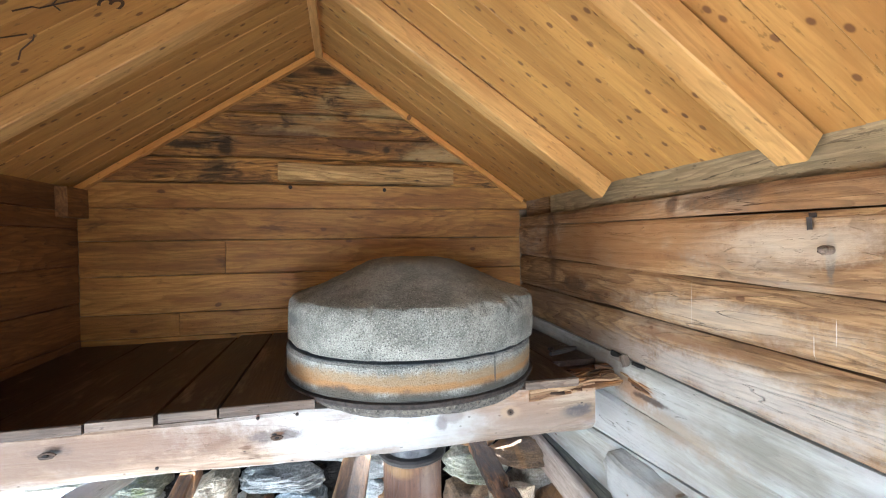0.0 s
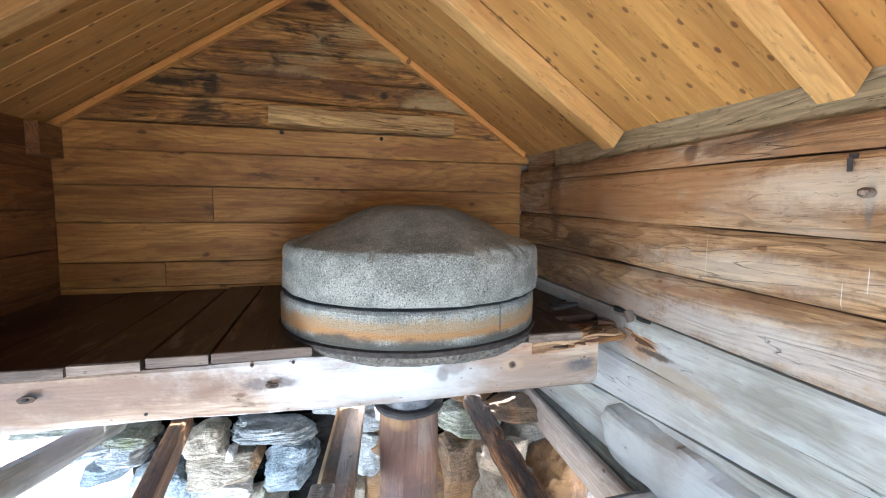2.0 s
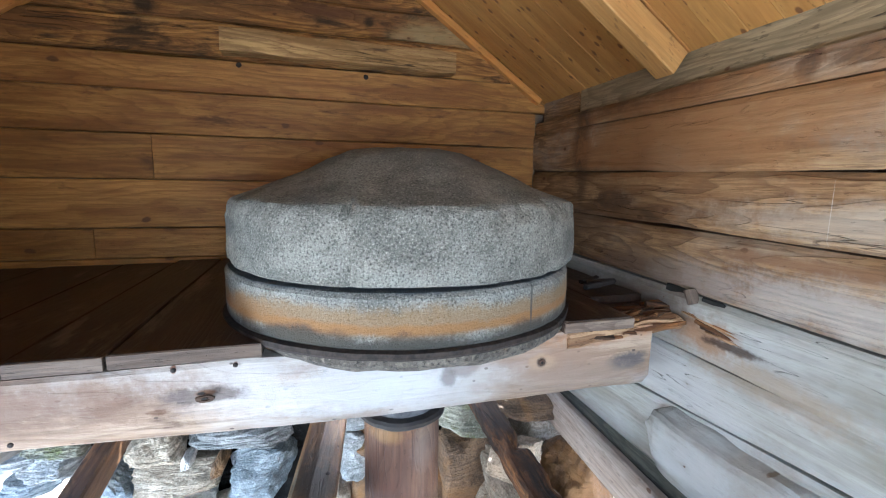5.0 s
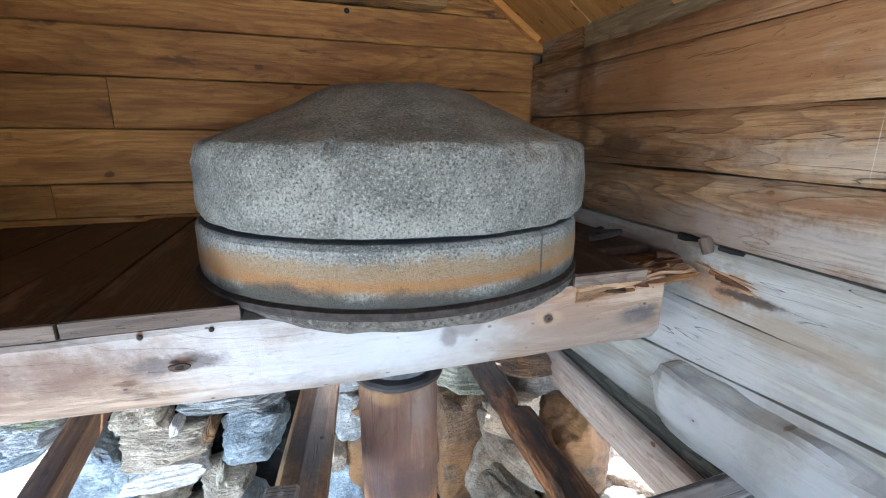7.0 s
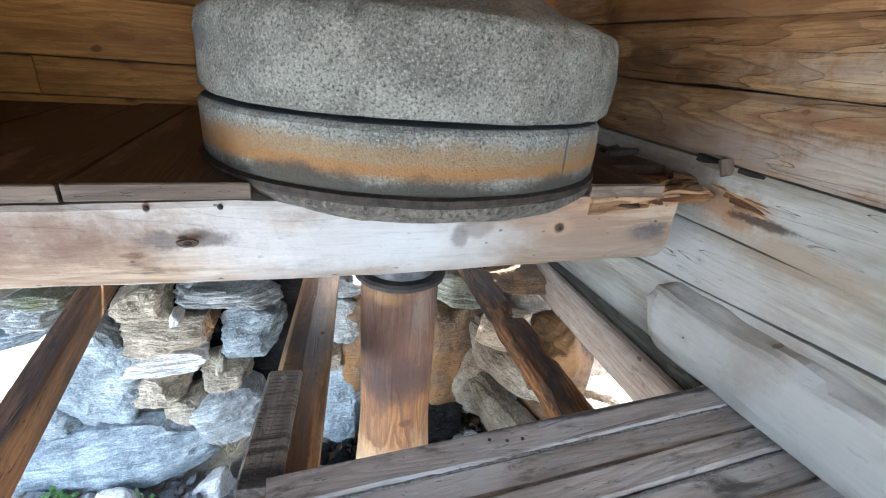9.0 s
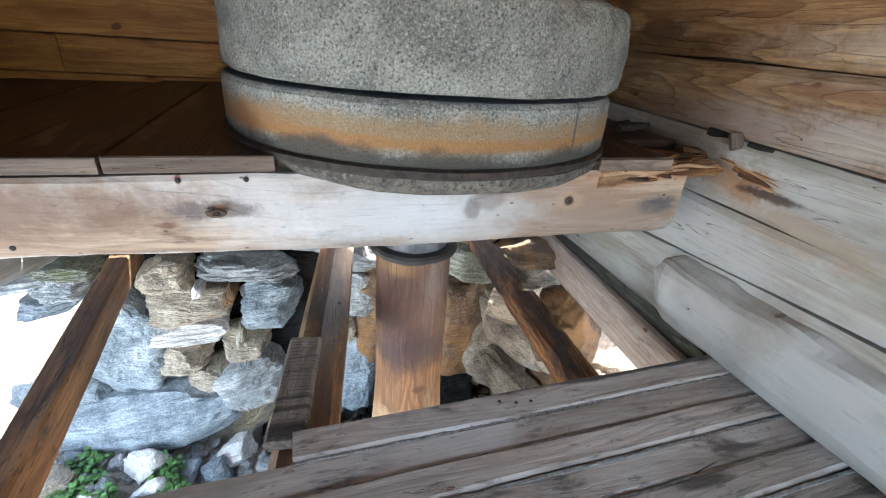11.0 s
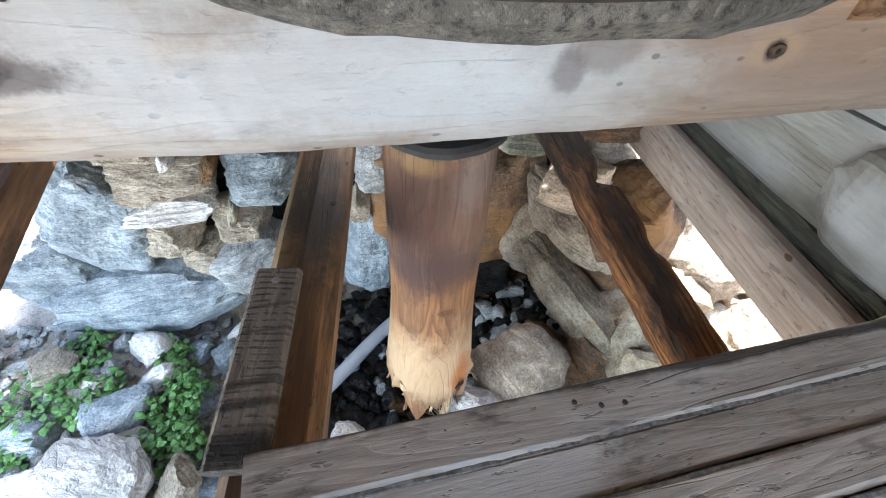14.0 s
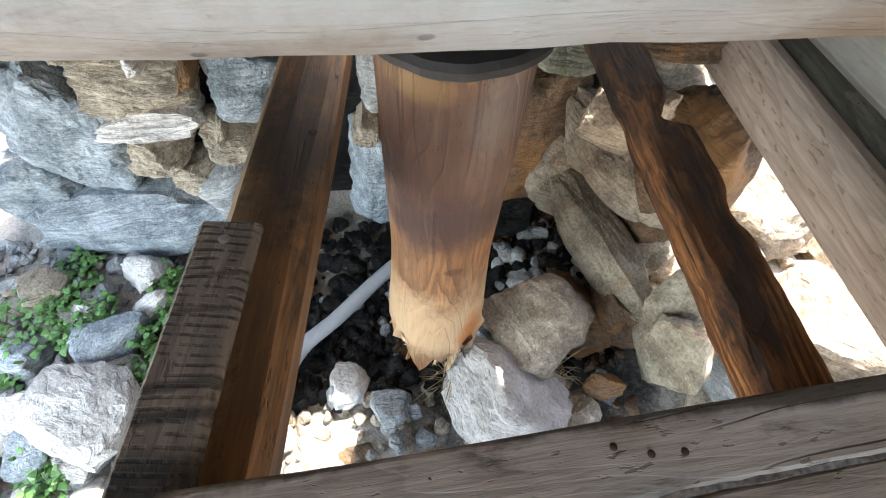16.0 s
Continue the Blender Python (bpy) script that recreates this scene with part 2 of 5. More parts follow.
PLANK_WARM = wood("planed_plank_wood", (0.46, 0.228, 0.058), (0.235, 0.098, 0.024), stain=(0.09, 0.034, 0.011), stain_at=0.56, grain=0.6, pits=0.25, knots=0.085, small_knots=0.0, rough=0.55, bump=0.4, tone=0.3)
GABLE_WOOD = wood("hewn_gable_wood", (0.54, 0.27, 0.070), (0.21, 0.09, 0.026), stain=(0.022, 0.012, 0.007), stain_at=0.49, grain=0.9, knots=0.05, bump=0.8, cracks=1.2, grey=(0.36, 0.27, 0.13), grey_at=0.62, pits=0.3,
                  spots=[((-0.87, 3.0, 3.04), (0.160, 0.2, 0.035), (0.018, 0.010, 0.006), 0.90), ((-0.65, 3.0, 3.02), (0.050, 0.2, 0.050), (0.018, 0.010, 0.006), 0.85), ((0.12, 3.0, 3.08), (0.220, 0.2, 0.040), (0.09, 0.034, 0.012), 0.80), ((0.36, 3.0, 3.04), (0.035, 0.2, 0.028), (0.018, 0.010, 0.006), 0.90), ((-0.04, 3.0, 3.55), (0.100, 0.2, 0.030), (0.018, 0.010, 0.006), 0.85), ((-0.31, 3.0, 3.12), (0.300, 0.2, 0.030), (0.09, 0.034, 0.012), 0.80), ((-0.71, 3.0, 2.92), (0.100, 0.2, 0.035), (0.018, 0.010, 0.006), 0.75), ((0.42, 3.0, 3.28), (0.280, 0.2, 0.050), (0.40, 0.27, 0.11), 0.60), ((0.24, 3.0, 3.42), (0.250, 0.2, 0.060), (0.40, 0.27, 0.11), 0.60)])
LOG_WOOD = wood("weathered_log_wood", (0.42, 0.258, 0.120), (0.19, 0.096, 0.04), stain=(0.085, 0.045, 0.022), stain_at=0.55, grain=1.0, knots=0.06, bump=0.6, cracks=0.45, pits=0.3, grey=(0.37, 0.31, 0.235), grey_at=0.60,
                spots=[((1.32, 2.50, 2.42), (0.1, 0.075, 0.24), (0.04, 0.022, 0.015), 0.97), ((1.32, 2.085, 2.39), (0.1, 0.07, 0.14), (0.085, 0.032, 0.014), 0.9), ((1.32, 1.92, 2.56), (0.1, 0.16, 0.032), (0.13, 0.055, 0.022), 0.8),
                       ((1.32, 2.25, 2.55), (0.1, 0.22, 0.03), (0.1, 0.045, 0.02), 0.75), ((1.32, 1.5, 2.545), (0.1, 0.035, 0.045), (0.035, 0.02, 0.014), 0.9), ((1.32, 1.35, 2.54), (0.1, 0.13, 0.026), (0.035, 0.02, 0.014), 0.8),
                       ((1.32, 1.2, 2.56), (0.1, 0.08, 0.03), (0.05, 0.035, 0.025), 0.8), ((1.32, 0.62, 2.55), (0.1, 0.19, 0.026), (0.06, 0.035, 0.02), 0.75), ((1.32, 2.27, 2.17), (0.1, 0.15, 0.045), (0.075, 0.04, 0.022), 0.85),
                       ((1.32, 2.6, 2.05), (0.1, 0.35, 0.12), (0.13, 0.08, 0.05), 0.6), ((1.32, 2.0, 2.36), (0.1, 0.60, 0.17), (0.25, 0.118, 0.045), 0.75), ((1.32, 1.75, 2.45), (0.1, 0.9, 0.13), (0.30, 0.145, 0.055), 0.6), ((1.32, 1.1, 2.1), (0.1, 0.07, 0.03), (0.16, 0.075, 0.03), 0.75),
                       ((1.32, 1.45, 2.025), (0.1, 0.4, 0.022), (0.17, 0.085, 0.04), 0.75), ((1.32, 0.921, 2.36), (0.1, 0.011, 0.07), (0.1, 0.085, 0.07), 0.7), ((1.32, 1.02, 2.4), (0.1, 0.25, 0.06), (0.50, 0.42, 0.32), 0.55),
                       ((1.32, 1.4, 2.17), (0.1, 0.0014, 0.09), (0.70, 0.66, 0.60), 0.4), ((1.32, 0.972, 2.115), (0.1, 0.0014, 0.04), (0.74, 0.71, 0.66), 0.55), ((1.32, 0.916, 2.16), (0.1, 0.0014, 0.035), (0.74, 0.71, 0.66), 0.55),
                       ((1.32, 1.3, 2.14), (0.1, 0.45, 0.06), (0.48, 0.41, 0.32), 0.5), ((1.32, 1.2, 1.92), (0.1, 0.7, 0.08), (0.46, 0.43, 0.39), 0.6), ((1.32, 2.0, 1.9), (0.1, 0.4, 0.1), (0.17, 0.11, 0.075), 0.6)])
SILL_WOOD = wood("grey_sill_wood", (0.40, 0.385, 0.34), (0.25, 0.232, 0.19), stain=(0.16, 0.125, 0.09), stain_at=0.64, grain=0.4, knots=0.035, bump=0.45, cracks=0.25, pits=0.15, grey=(0.46, 0.455, 0.435), grey_at=0.52,
                 spots=[((1.32, 1.72, 1.74), (0.1, 0.14, 0.06), (0.26, 0.13, 0.055), 0.85), ((1.32, 1.62, 1.735), (0.1, 0.12, 0.018), (0.04, 0.022, 0.014), 0.85), ((1.32, 2.0, 1.80), (0.1, 0.3, 0.08), (0.13, 0.08, 0.05), 0.7), ((1.32, 1.5, 1.66), (0.1, 0.3, 0.06), (0.30, 0.21, 0.13), 0.6), ((1.32, 1.45, 1.36), (0.15, 0.10, 0.16), (0.24, 0.20, 0.15), 0.5)])
PINE = wood("new_pine", (0.49, 0.258, 0.071), (0.37, 0.172, 0.043), stain=(0.40, 0.18, 0.05), stain_at=0.63, grain=0.32, knots=0.045, small_knots=0.115, knot_colour=(0.09, 0.028, 0.010), rough=0.5, bump=0.15, tone=0.16, gloss=0.4)
RAFTER_WOOD = wood("rafter_pine", (0.56, 0.325, 0.115), (0.43, 0.22, 0.066), stain=(0.40, 0.21, 0.07), stain_at=0.72, grain=0.5, knots=0.05, rough=0.5, bump=0.12, tone=0.15, gloss=0.4)
TRIM_WOOD = wood("orange_trim_pine", (0.60, 0.29, 0.075), (0.48, 0.20, 0.045), stain_at=0.8, grain=0.4, knots=0.05, rough=0.5, bump=0.12, tone=0.15)
PLATE_WOOD = wood("grey_plate_wood", (0.32, 0.24, 0.135), (0.19, 0.135, 0.07), stain=(0.07, 0.045, 0.025), stain_at=0.62, grain=0.8, knots=0.05, bump=0.4, cracks=0.6)
BATTEN_WOOD = wood("hewn_batten_wood", (0.60, 0.39, 0.16), (0.34, 0.19, 0.07), stain=(0.06, 0.035, 0.02), stain_at=0.6, grain=0.9, knots=0.04, bump=0.7, cracks=1.5)
# the last spot paints brownish shade on the right part of the face
BEAM_WOOD = wood("pale_beam_wood", (0.42, 0.31, 0.22), (0.235, 0.15, 0.095), stain=(0.10, 0.058, 0.036), stain_at=0.57, grain=0.62, knots=0.0, small_knots=0.045, knot_colour=(0.05, 0.035, 0.028), bump=0.6, cracks=0.0, pits=0.15, grey=(0.50, 0.48, 0.45), grey_at=0.56,
                 spots=[((0.15, 1.77, 1.67), (0.36, 0.2, 0.09), (0.56, 0.56, 0.55), 0.65), ((-0.85, 1.83, 1.515), (1.3, 0.3, 0.042), (0.60, 0.59, 0.575), 0.85), ((1.06, 1.78, 1.66), (0.075, 0.1, 0.035), (0.06, 0.06, 0.065), 0.85), ((0.445, 1.76, 1.665), (0.028, 0.05, 0.034), (0.12, 0.10, 0.09), 0.6),
                        ((0.49, 1.76, 1.70), (0.05, 0.05, 0.04), (0.16, 0.13, 0.11), 0.6), ((-0.75, 1.766, 1.70), (0.60, 0.1, 0.085), (0.175, 0.105, 0.068), 0.9), ((-1.15, 1.766, 1.67), (0.55, 0.1, 0.11), (0.17, 0.11, 0.075), 0.85), ((-0.20, 1.766, 1.686), (0.10, 0.05, 0.026), (0.11, 0.085, 0.075), 0.75), ((-0.196, 1.766, 1.692), (0.028, 0.05, 0.011), (0.16, 0.08, 0.04), 0.9), ((-0.205, 1.766, 1.692), (0.013, 0.05, 0.007), (0.012, 0.009, 0.008), 0.98), ((-0.939, 1.766, 1.707), (0.09, 0.05, 0.022), (0.12, 0.08, 0.06), 0.65), ((-0.93, 1.766, 1.707), (0.03, 0.05, 0.012), (0.015, 0.011, 0.009), 0.95), ((0.80, 1.766, 1.68), (0.22, 0.1, 0.07), (0.28, 0.18, 0.125), 0.6), ((0.746, 1.766, 1.683), (0.05, 0.05, 0.03), (0.36, 0.24, 0.15), 0.8),
                        ((-0.31, 1.766, 1.648), (0.03, 0.05, 0.010), (0.12, 0.06, 0.03), 0.8), ((-0.26, 1.766, 1.765), (0.007, 0.05, 0.010), (0.16, 0.06, 0.03), 0.9), ((-0.12, 1.766, 1.765), (0.007, 0.05, 0.009), (0.12, 0.05, 0.03), 0.9),
                        ((0.746, 1.768, 1.683), (0.018, 0.05, 0.016), (0.07, 0.045, 0.035), 0.95), ((0.95, 1.78, 1.76), (0.22, 0.1, 0.035), (0.36, 0.17, 0.07), 0.75), ((0.92, 1.87, 1.53), (0.50, 0.2, 0.06), (0.20, 0.14, 0.095), 0.85), ((0.85, 1.77, 1.61), (0.36, 0.1, 0.06), (0.26, 0.195, 0.15), 0.6)])
DECK_WOOD = wood("dark_deck_wood", (0.065, 0.036, 0.023), (0.026, 0.015, 0.010), stain=(0.17, 0.125, 0.095), stain_at=0.53, grain=0.6, knots=0.02, rough=0.42, bump=0.3)
DECK_END = wood("pale_deck_edge_wood", (0.24, 0.178, 0.132), (0.12, 0.083, 0.06), stain_at=0.55, grain=0.7, knots=0.03, bump=0.4)
# the long strip at y 1.572 paints shade onto the front board's far edge
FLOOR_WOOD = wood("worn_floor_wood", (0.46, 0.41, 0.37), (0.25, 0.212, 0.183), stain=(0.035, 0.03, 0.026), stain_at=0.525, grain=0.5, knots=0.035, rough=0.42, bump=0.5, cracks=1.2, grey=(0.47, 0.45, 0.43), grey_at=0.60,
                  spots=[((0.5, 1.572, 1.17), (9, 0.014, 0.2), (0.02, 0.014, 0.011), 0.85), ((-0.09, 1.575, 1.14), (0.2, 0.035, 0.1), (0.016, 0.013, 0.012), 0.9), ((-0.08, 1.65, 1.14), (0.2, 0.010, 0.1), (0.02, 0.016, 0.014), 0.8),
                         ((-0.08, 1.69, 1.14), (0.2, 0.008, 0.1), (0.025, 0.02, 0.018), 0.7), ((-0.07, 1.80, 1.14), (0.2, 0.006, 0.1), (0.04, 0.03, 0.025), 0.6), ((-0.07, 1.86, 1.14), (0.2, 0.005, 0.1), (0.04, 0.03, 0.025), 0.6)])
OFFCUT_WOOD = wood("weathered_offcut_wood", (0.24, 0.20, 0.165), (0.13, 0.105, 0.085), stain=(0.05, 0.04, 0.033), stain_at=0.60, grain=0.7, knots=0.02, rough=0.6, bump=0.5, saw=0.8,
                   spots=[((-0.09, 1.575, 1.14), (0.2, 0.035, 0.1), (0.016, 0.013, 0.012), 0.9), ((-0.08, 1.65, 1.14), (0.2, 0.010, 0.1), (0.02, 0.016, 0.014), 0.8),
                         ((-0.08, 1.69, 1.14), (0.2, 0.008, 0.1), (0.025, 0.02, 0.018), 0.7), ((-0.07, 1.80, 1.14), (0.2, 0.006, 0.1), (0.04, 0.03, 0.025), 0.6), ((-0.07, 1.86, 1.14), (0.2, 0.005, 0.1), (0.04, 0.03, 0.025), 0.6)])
# pale left rim is painted daylight, the black spot a stain
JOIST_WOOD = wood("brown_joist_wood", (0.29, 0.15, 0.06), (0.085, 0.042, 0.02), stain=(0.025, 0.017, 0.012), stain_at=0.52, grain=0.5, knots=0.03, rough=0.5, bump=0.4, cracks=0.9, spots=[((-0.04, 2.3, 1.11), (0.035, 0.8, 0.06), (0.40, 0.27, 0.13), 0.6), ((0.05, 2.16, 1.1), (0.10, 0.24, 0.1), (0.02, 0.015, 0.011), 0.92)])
JOIST_PALE = wood("pale_joist_wood", (0.50, 0.405, 0.33), (0.34, 0.255, 0.195), stain=(0.24, 0.15, 0.10), stain_at=0.58, grain=0.6, knots=0.05, bump=0.6)
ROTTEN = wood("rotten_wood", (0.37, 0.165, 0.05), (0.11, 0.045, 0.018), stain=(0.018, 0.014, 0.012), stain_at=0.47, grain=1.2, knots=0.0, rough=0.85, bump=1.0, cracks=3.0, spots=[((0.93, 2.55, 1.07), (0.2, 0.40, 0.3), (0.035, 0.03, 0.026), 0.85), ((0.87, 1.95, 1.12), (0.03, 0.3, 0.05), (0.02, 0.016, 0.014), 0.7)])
DARK_WOOD = wood("dark_green_wood", (0.13, 0.12, 0.085), (0.055, 0.05, 0.038), stain=(0.02, 0.018, 0.014), stain_at=0.56, grain=0.9, knots=0.0, bump=0.6, cracks=2.0)
OUTER_WOOD = wood("outer_board_wood", (0.25, 0.19, 0.13), (0.15, 0.11, 0.075), knots=0.04)
# warm plank wood darkened, so the left side's shade is in the colour
SHADE_WOOD = wood("shaded_side_plank_wood", (0.23, 0.105, 0.035), (0.12, 0.05, 0.017), stain=(0.045, 0.02, 0.01), stain_at=0.58, grain=0.8, knots=0.04, rough=0.6)
ROCK_GREY = rock_material("grey_rock", (0.54, 0.55, 0.54), (0.24, 0.25, 0.245), rust_at=0.8)
ROCK_BLUE = rock_material("blue_grey_rock", (0.44, 0.485, 0.51), (0.175, 0.208, 0.228), rust_at=0.85, layers=0.5)
ROCK_TAN = rock_material("tan_rock", (0.60, 0.505, 0.385), (0.27, 0.22, 0.16), rust_at=0.66, layers=0.45)
ROCK_RUST = rock_material("rusty_rock", (0.25, 0.155, 0.085), (0.10, 0.065, 0.04), rust_at=0.55, layers=0.4)
ROCK_OLIVE = rock_material("olive_tan_rock", (0.44, 0.39, 0.29), (0.18, 0.152, 0.105), rust_at=0.66, layers=0.2)
ROCK_MOSS = rock_material("mossy_rock", (0.42, 0.41, 0.33), (0.16, 0.16, 0.12), rust_at=0.7, lichen=0.5)
ROCK_WHITE = rock_material("pale_rock", (0.80, 0.765, 0.72), (0.52, 0.49, 0.45), rust_at=0.72, layers=0.5, speck=0.45)
# wet stones, and the backing that gives the wall gaps their shade
ROCK_WET_SHADE = rock_material("wet_rock_and_gap_shade", (0.022, 0.020, 0.018), (0.006, 0.006, 0.006), rust_at=0.7, rough=0.2, layers=0.3)
ROCK_WET_SHADE.node_tree.nodes["Principled BSDF"].inputs["Specular IOR Level"].default_value = 0.22
IRON = plain("rusty_dark_iron", (0.03, 0.021, 0.016), 0.8, 0.2, vary=0.6, scale=45.0)
CHAR = plain("dark_collar", (0.035, 0.03, 0.028), 0.6, 0.2)
NECK = plain("bluish_worn_wood", (0.13, 0.125, 0.125), 0.55, vary=0.5)
PIPE = plain("grey_plastic", (0.36, 0.38, 0.40), 0.4, vary=0.08)


GRIT = plain("pale_grit", (0.17, 0.16, 0.15), 0.9, vary=0.5, scale=90.0)


# ---- builders ----
def part(name, bm, mat, parent=None, label="", place=None, smooth=False):
    """Links a bmesh as one mesh object, under a thing or a part."""
    mesh = bpy.data.meshes.new(name)
    bm.to_mesh(mesh)
    bm.free()
    if smooth:
        for face in mesh.polygons:
            face.use_smooth = True
        mesh.set_sharp_from_angle(angle=radians(28))
    mesh.materials.append(mat)
    ob = new(name, mesh)
    if parent is not None:
        ob.parent = parent
        ob.matrix_parent_inverse = parent.matrix_basis.inverted()
    if place is not None:
        ob.matrix_basis = place
    if label:
        ob["label"] = label
    return ob


def thing(name, at, label, category, group="", kind=""):
    ob = new(name)
    ob.location = at
    ob.matrix_basis = Matrix.Translation(at)
    ob.empty_display_size = 0.05
    return tagged(ob, label, category, group, kind)


def lie(origin, along, up):
    """A pose with local x along one way and local z near another."""
    ex = Vector(along).normalized()
    ey = Vector(up).cross(ex).normalized()
    ez = ex.cross(ey)
    m = Matrix((ex, ey, ez)).transposed().to_4x4()
    m.translation = Vector(origin)
    return m


def bar(outline, length, segments=6, rough=0.003, cut=(0.0, 0.0), seed=0.0, taper=1.0, bow=0.0, waves=2.5):
    """A bar along x with the outline given in (y, z), uneven along its length; cut leans its ends."""
    bm = bmesh.new()
    rings = []
    for i in range(segments + 1):
        f = i / segments
        ring = []
        size = 1 + (taper - 1) * f
        for j, (y, z) in enumerate(outline):
            x = (f - 0.5) * length
            if i == 0:
                x += cut[0] * z
            elif i == segments:
                x += cut[1] * z
            n = noise.noise_vector(Vector((x * waves + seed * 7.1, j * 0.55 + seed, seed * 3.3))) * rough
            ring.append(bm.verts.new((x, y * size + n.y, z * size + n.z + bow * math.sin(math.pi * f))))
        rings.append(ring)
    count = len(outline)
    for a, b in zip(rings, rings[1:]):
        for j in range(count):
            bm.faces.new((a[j], b[j], b[(j + 1) % count], a[(j + 1) % count]))
    bm.faces.new(rings[0])
    bm.faces.new(rings[-1][::-1])
    bmesh.ops.recalc_face_normals(bm, faces=bm.faces)
    return bm


def boxed(thick, wide, edge=0.004):
    y, z = thick / 2, wide / 2
    return [(-y, -z + edge), (-y + edge, -z), (y - edge, -z), (y, -z + edge), (y, z - edge), (y - edge, z), (-y + edge, z), (-y, z - edge)]


def rounded(thick, wide, count=10, power=0.75):
    out = []
    for k in range(count):
        a = 2 * math.pi * (k + 0.5) / count
        c, s = math.cos(a), math.sin(a)
        out.append((thick / 2 * math.copysign(abs(c) ** power, c), wide / 2 * math.copysign(abs(s) ** power, s)))
    return out


def rock_mesh(size, seed, level=2, cuts=9, lumps=0.22, slab=False, ledges=0.075):
    """A broken stone: a ball cut by random planes, then roughened."""
    rnd = random.Random(seed)
    bm = bmesh.new()
    bmesh.ops.create_icosphere(bm, subdivisions=level, radius=1.0)
    planes = []
    for _ in range(cuts):
        n = Vector((rnd.gauss(0, 1), rnd.gauss(0, 1), rnd.gauss(0, 1))).normalized()
        planes.append((n, rnd.uniform(0.80, 1.1) if slab else rnd.uniform(0.55, 0.85)))
    for v in bm.verts:
        p = v.co * 1.12
        if slab:
            p = v.co / (abs(v.co.x) ** 5 + abs(v.co.y) ** 5 + abs(v.co.z) ** 5) ** 0.2
        p += p.normalized() * noise.noise(p * 1.3 + Vector((seed * 3.7, seed, 0))) * lumps
        for n, d in planes:
            over = p.dot(n) - d
            if over > 0:
                p -= n * over * 0.92
        p += noise.noise_vector(p * 3.5 + Vector((seed, 0, seed * 1.9))) * 0.06
        if level > 2:
            p += noise.noise_vector(p * 9.0 + Vector((seed, 4, 0))) * 0.03
            ledge = noise.noise(Vector((p.x * 0.8, p.y * 0.8, p.z * 6.0 + seed)))
            p += noise.noise_vector(p * 22.0 + Vector((seed, 9, 0))) * 0.014
            p += Vector((p.x, p.y, 0)) * ledges * (1 if ledge > 0.05 else 0 if ledge < -0.05 else (ledge + 0.05) * 10)
        v.co = p
    spans = []
    for axis in range(3):
        low, high = min(v.co[axis] for v in bm.verts), max(v.co[axis] for v in bm.verts)
        spans.append(((low + high) / 2, size[axis] / (high - low)))
    for v in bm.verts:
        v.co = Vector([(v.co[axis] - spans[axis][0]) * spans[axis][1] for axis in range(3)])
    bmesh.ops.recalc_face_normals(bm, faces=bm.faces)
    return bm


def rock(name, mat, at, size, seed, parent=None, turn=(0, 0, 0), level=3, label="", smooth=False, cuts=9, slab=False):
    return part(name, rock_mesh(size, seed, level, cuts, slab=slab), mat, parent, label, pose(*at, *turn), smooth)


def lathe(profile, count=64, rough=0.0, seed=0.0):
    """A body turned about z from (radius, height) pairs, bottom to top."""
    bm = bmesh.new()
    rings = []
    for r, z in profile:
        ring = []
        for k in range(count):
            a = 2 * math.pi * k / count
            n = 1 + rough * (noise.noise(Vector((math.cos(a) * 2.2, math.sin(a) * 2.2, z * 6 + seed))) + 0.5 * noise.noise(Vector((math.cos(a) * 11, math.sin(a) * 11, z * 25 + seed))))
            ring.append(bm.verts.new((r * n * math.cos(a), r * n * math.sin(a), z + rough * 0.35 * noise.noise(Vector((math.cos(a) * 3 + seed, math.sin(a) * 3, r * 5))))))
        rings.append(ring)
    for a, b in zip(rings, rings[1:]):
        for k in range(count):
            bm.faces.new((a[k], a[(k + 1) % count], b[(k + 1) % count], b[k]))
    bm.faces.new(rings[0][::-1])
    bm.faces.new(rings[-1])
    return bm


def box_mesh(x0, x1, y0, y1, z0, z1, bm=None):
    bm = bm or bmesh.new()
    v = [bm.verts.new((x, y, z)) for x in (x0, x1) for y in (y0, y1) for z in (z0, z1)]
    for f in ((0, 1, 3, 2), (4, 6, 7, 5), (0, 4, 5, 1), (2, 3, 7, 6), (0, 2, 6, 4), (1, 5, 7, 3)):
        bm.faces.new([v[i] for i in f])
    return bm


# ---- the place: key measures ----
BACK, RIGHT, LEFT, FRONT = 3.0, 1.32, -1.46, -0.55
RIDGE_X, RIDGE_Z, SLOPE_R, SLOPE_L = -0.07, 3.68, 0.68, 0.66
FLOOR, DECK = 1.17, 1.83


def roof_height(x):
    return RIDGE_Z - (SLOPE_R * (x - RIDGE_X) if x > RIDGE_X else SLOPE_L * (RIDGE_X - x))


# ---- ground ----
def ground_height(x, y):
    low = -0.27 + 0.10 * noise.noise(Vector((x * 0.9, y * 0.9, 0.3))) + 0.03 * noise.noise(Vector((x * 4, y * 4, 2.0)))
    low += 0.28 * max(0.0, min(1.0, (x - 0.95) / 0.8)) + 0.12 * max(0.0, min(1.0, (-0.5 - x) / 0.6))
    rise = max(0.0, min(1.0, (y - 3.22) / 0.3)) * max(0.0, min(1.0, (x + 1.40) / 0.2))
    low += 1.1 * rise * rise * (3 - 2 * rise)
    far = max(0.0, math.hypot(x, y - 1.5) - 5.0)
    return low + 0.05 * far * (0.4 + 0.6 * noise.noise(Vector((x * 0.05, y * 0.05, 4.0)))) * (1 if far < 60 else 60 / far)


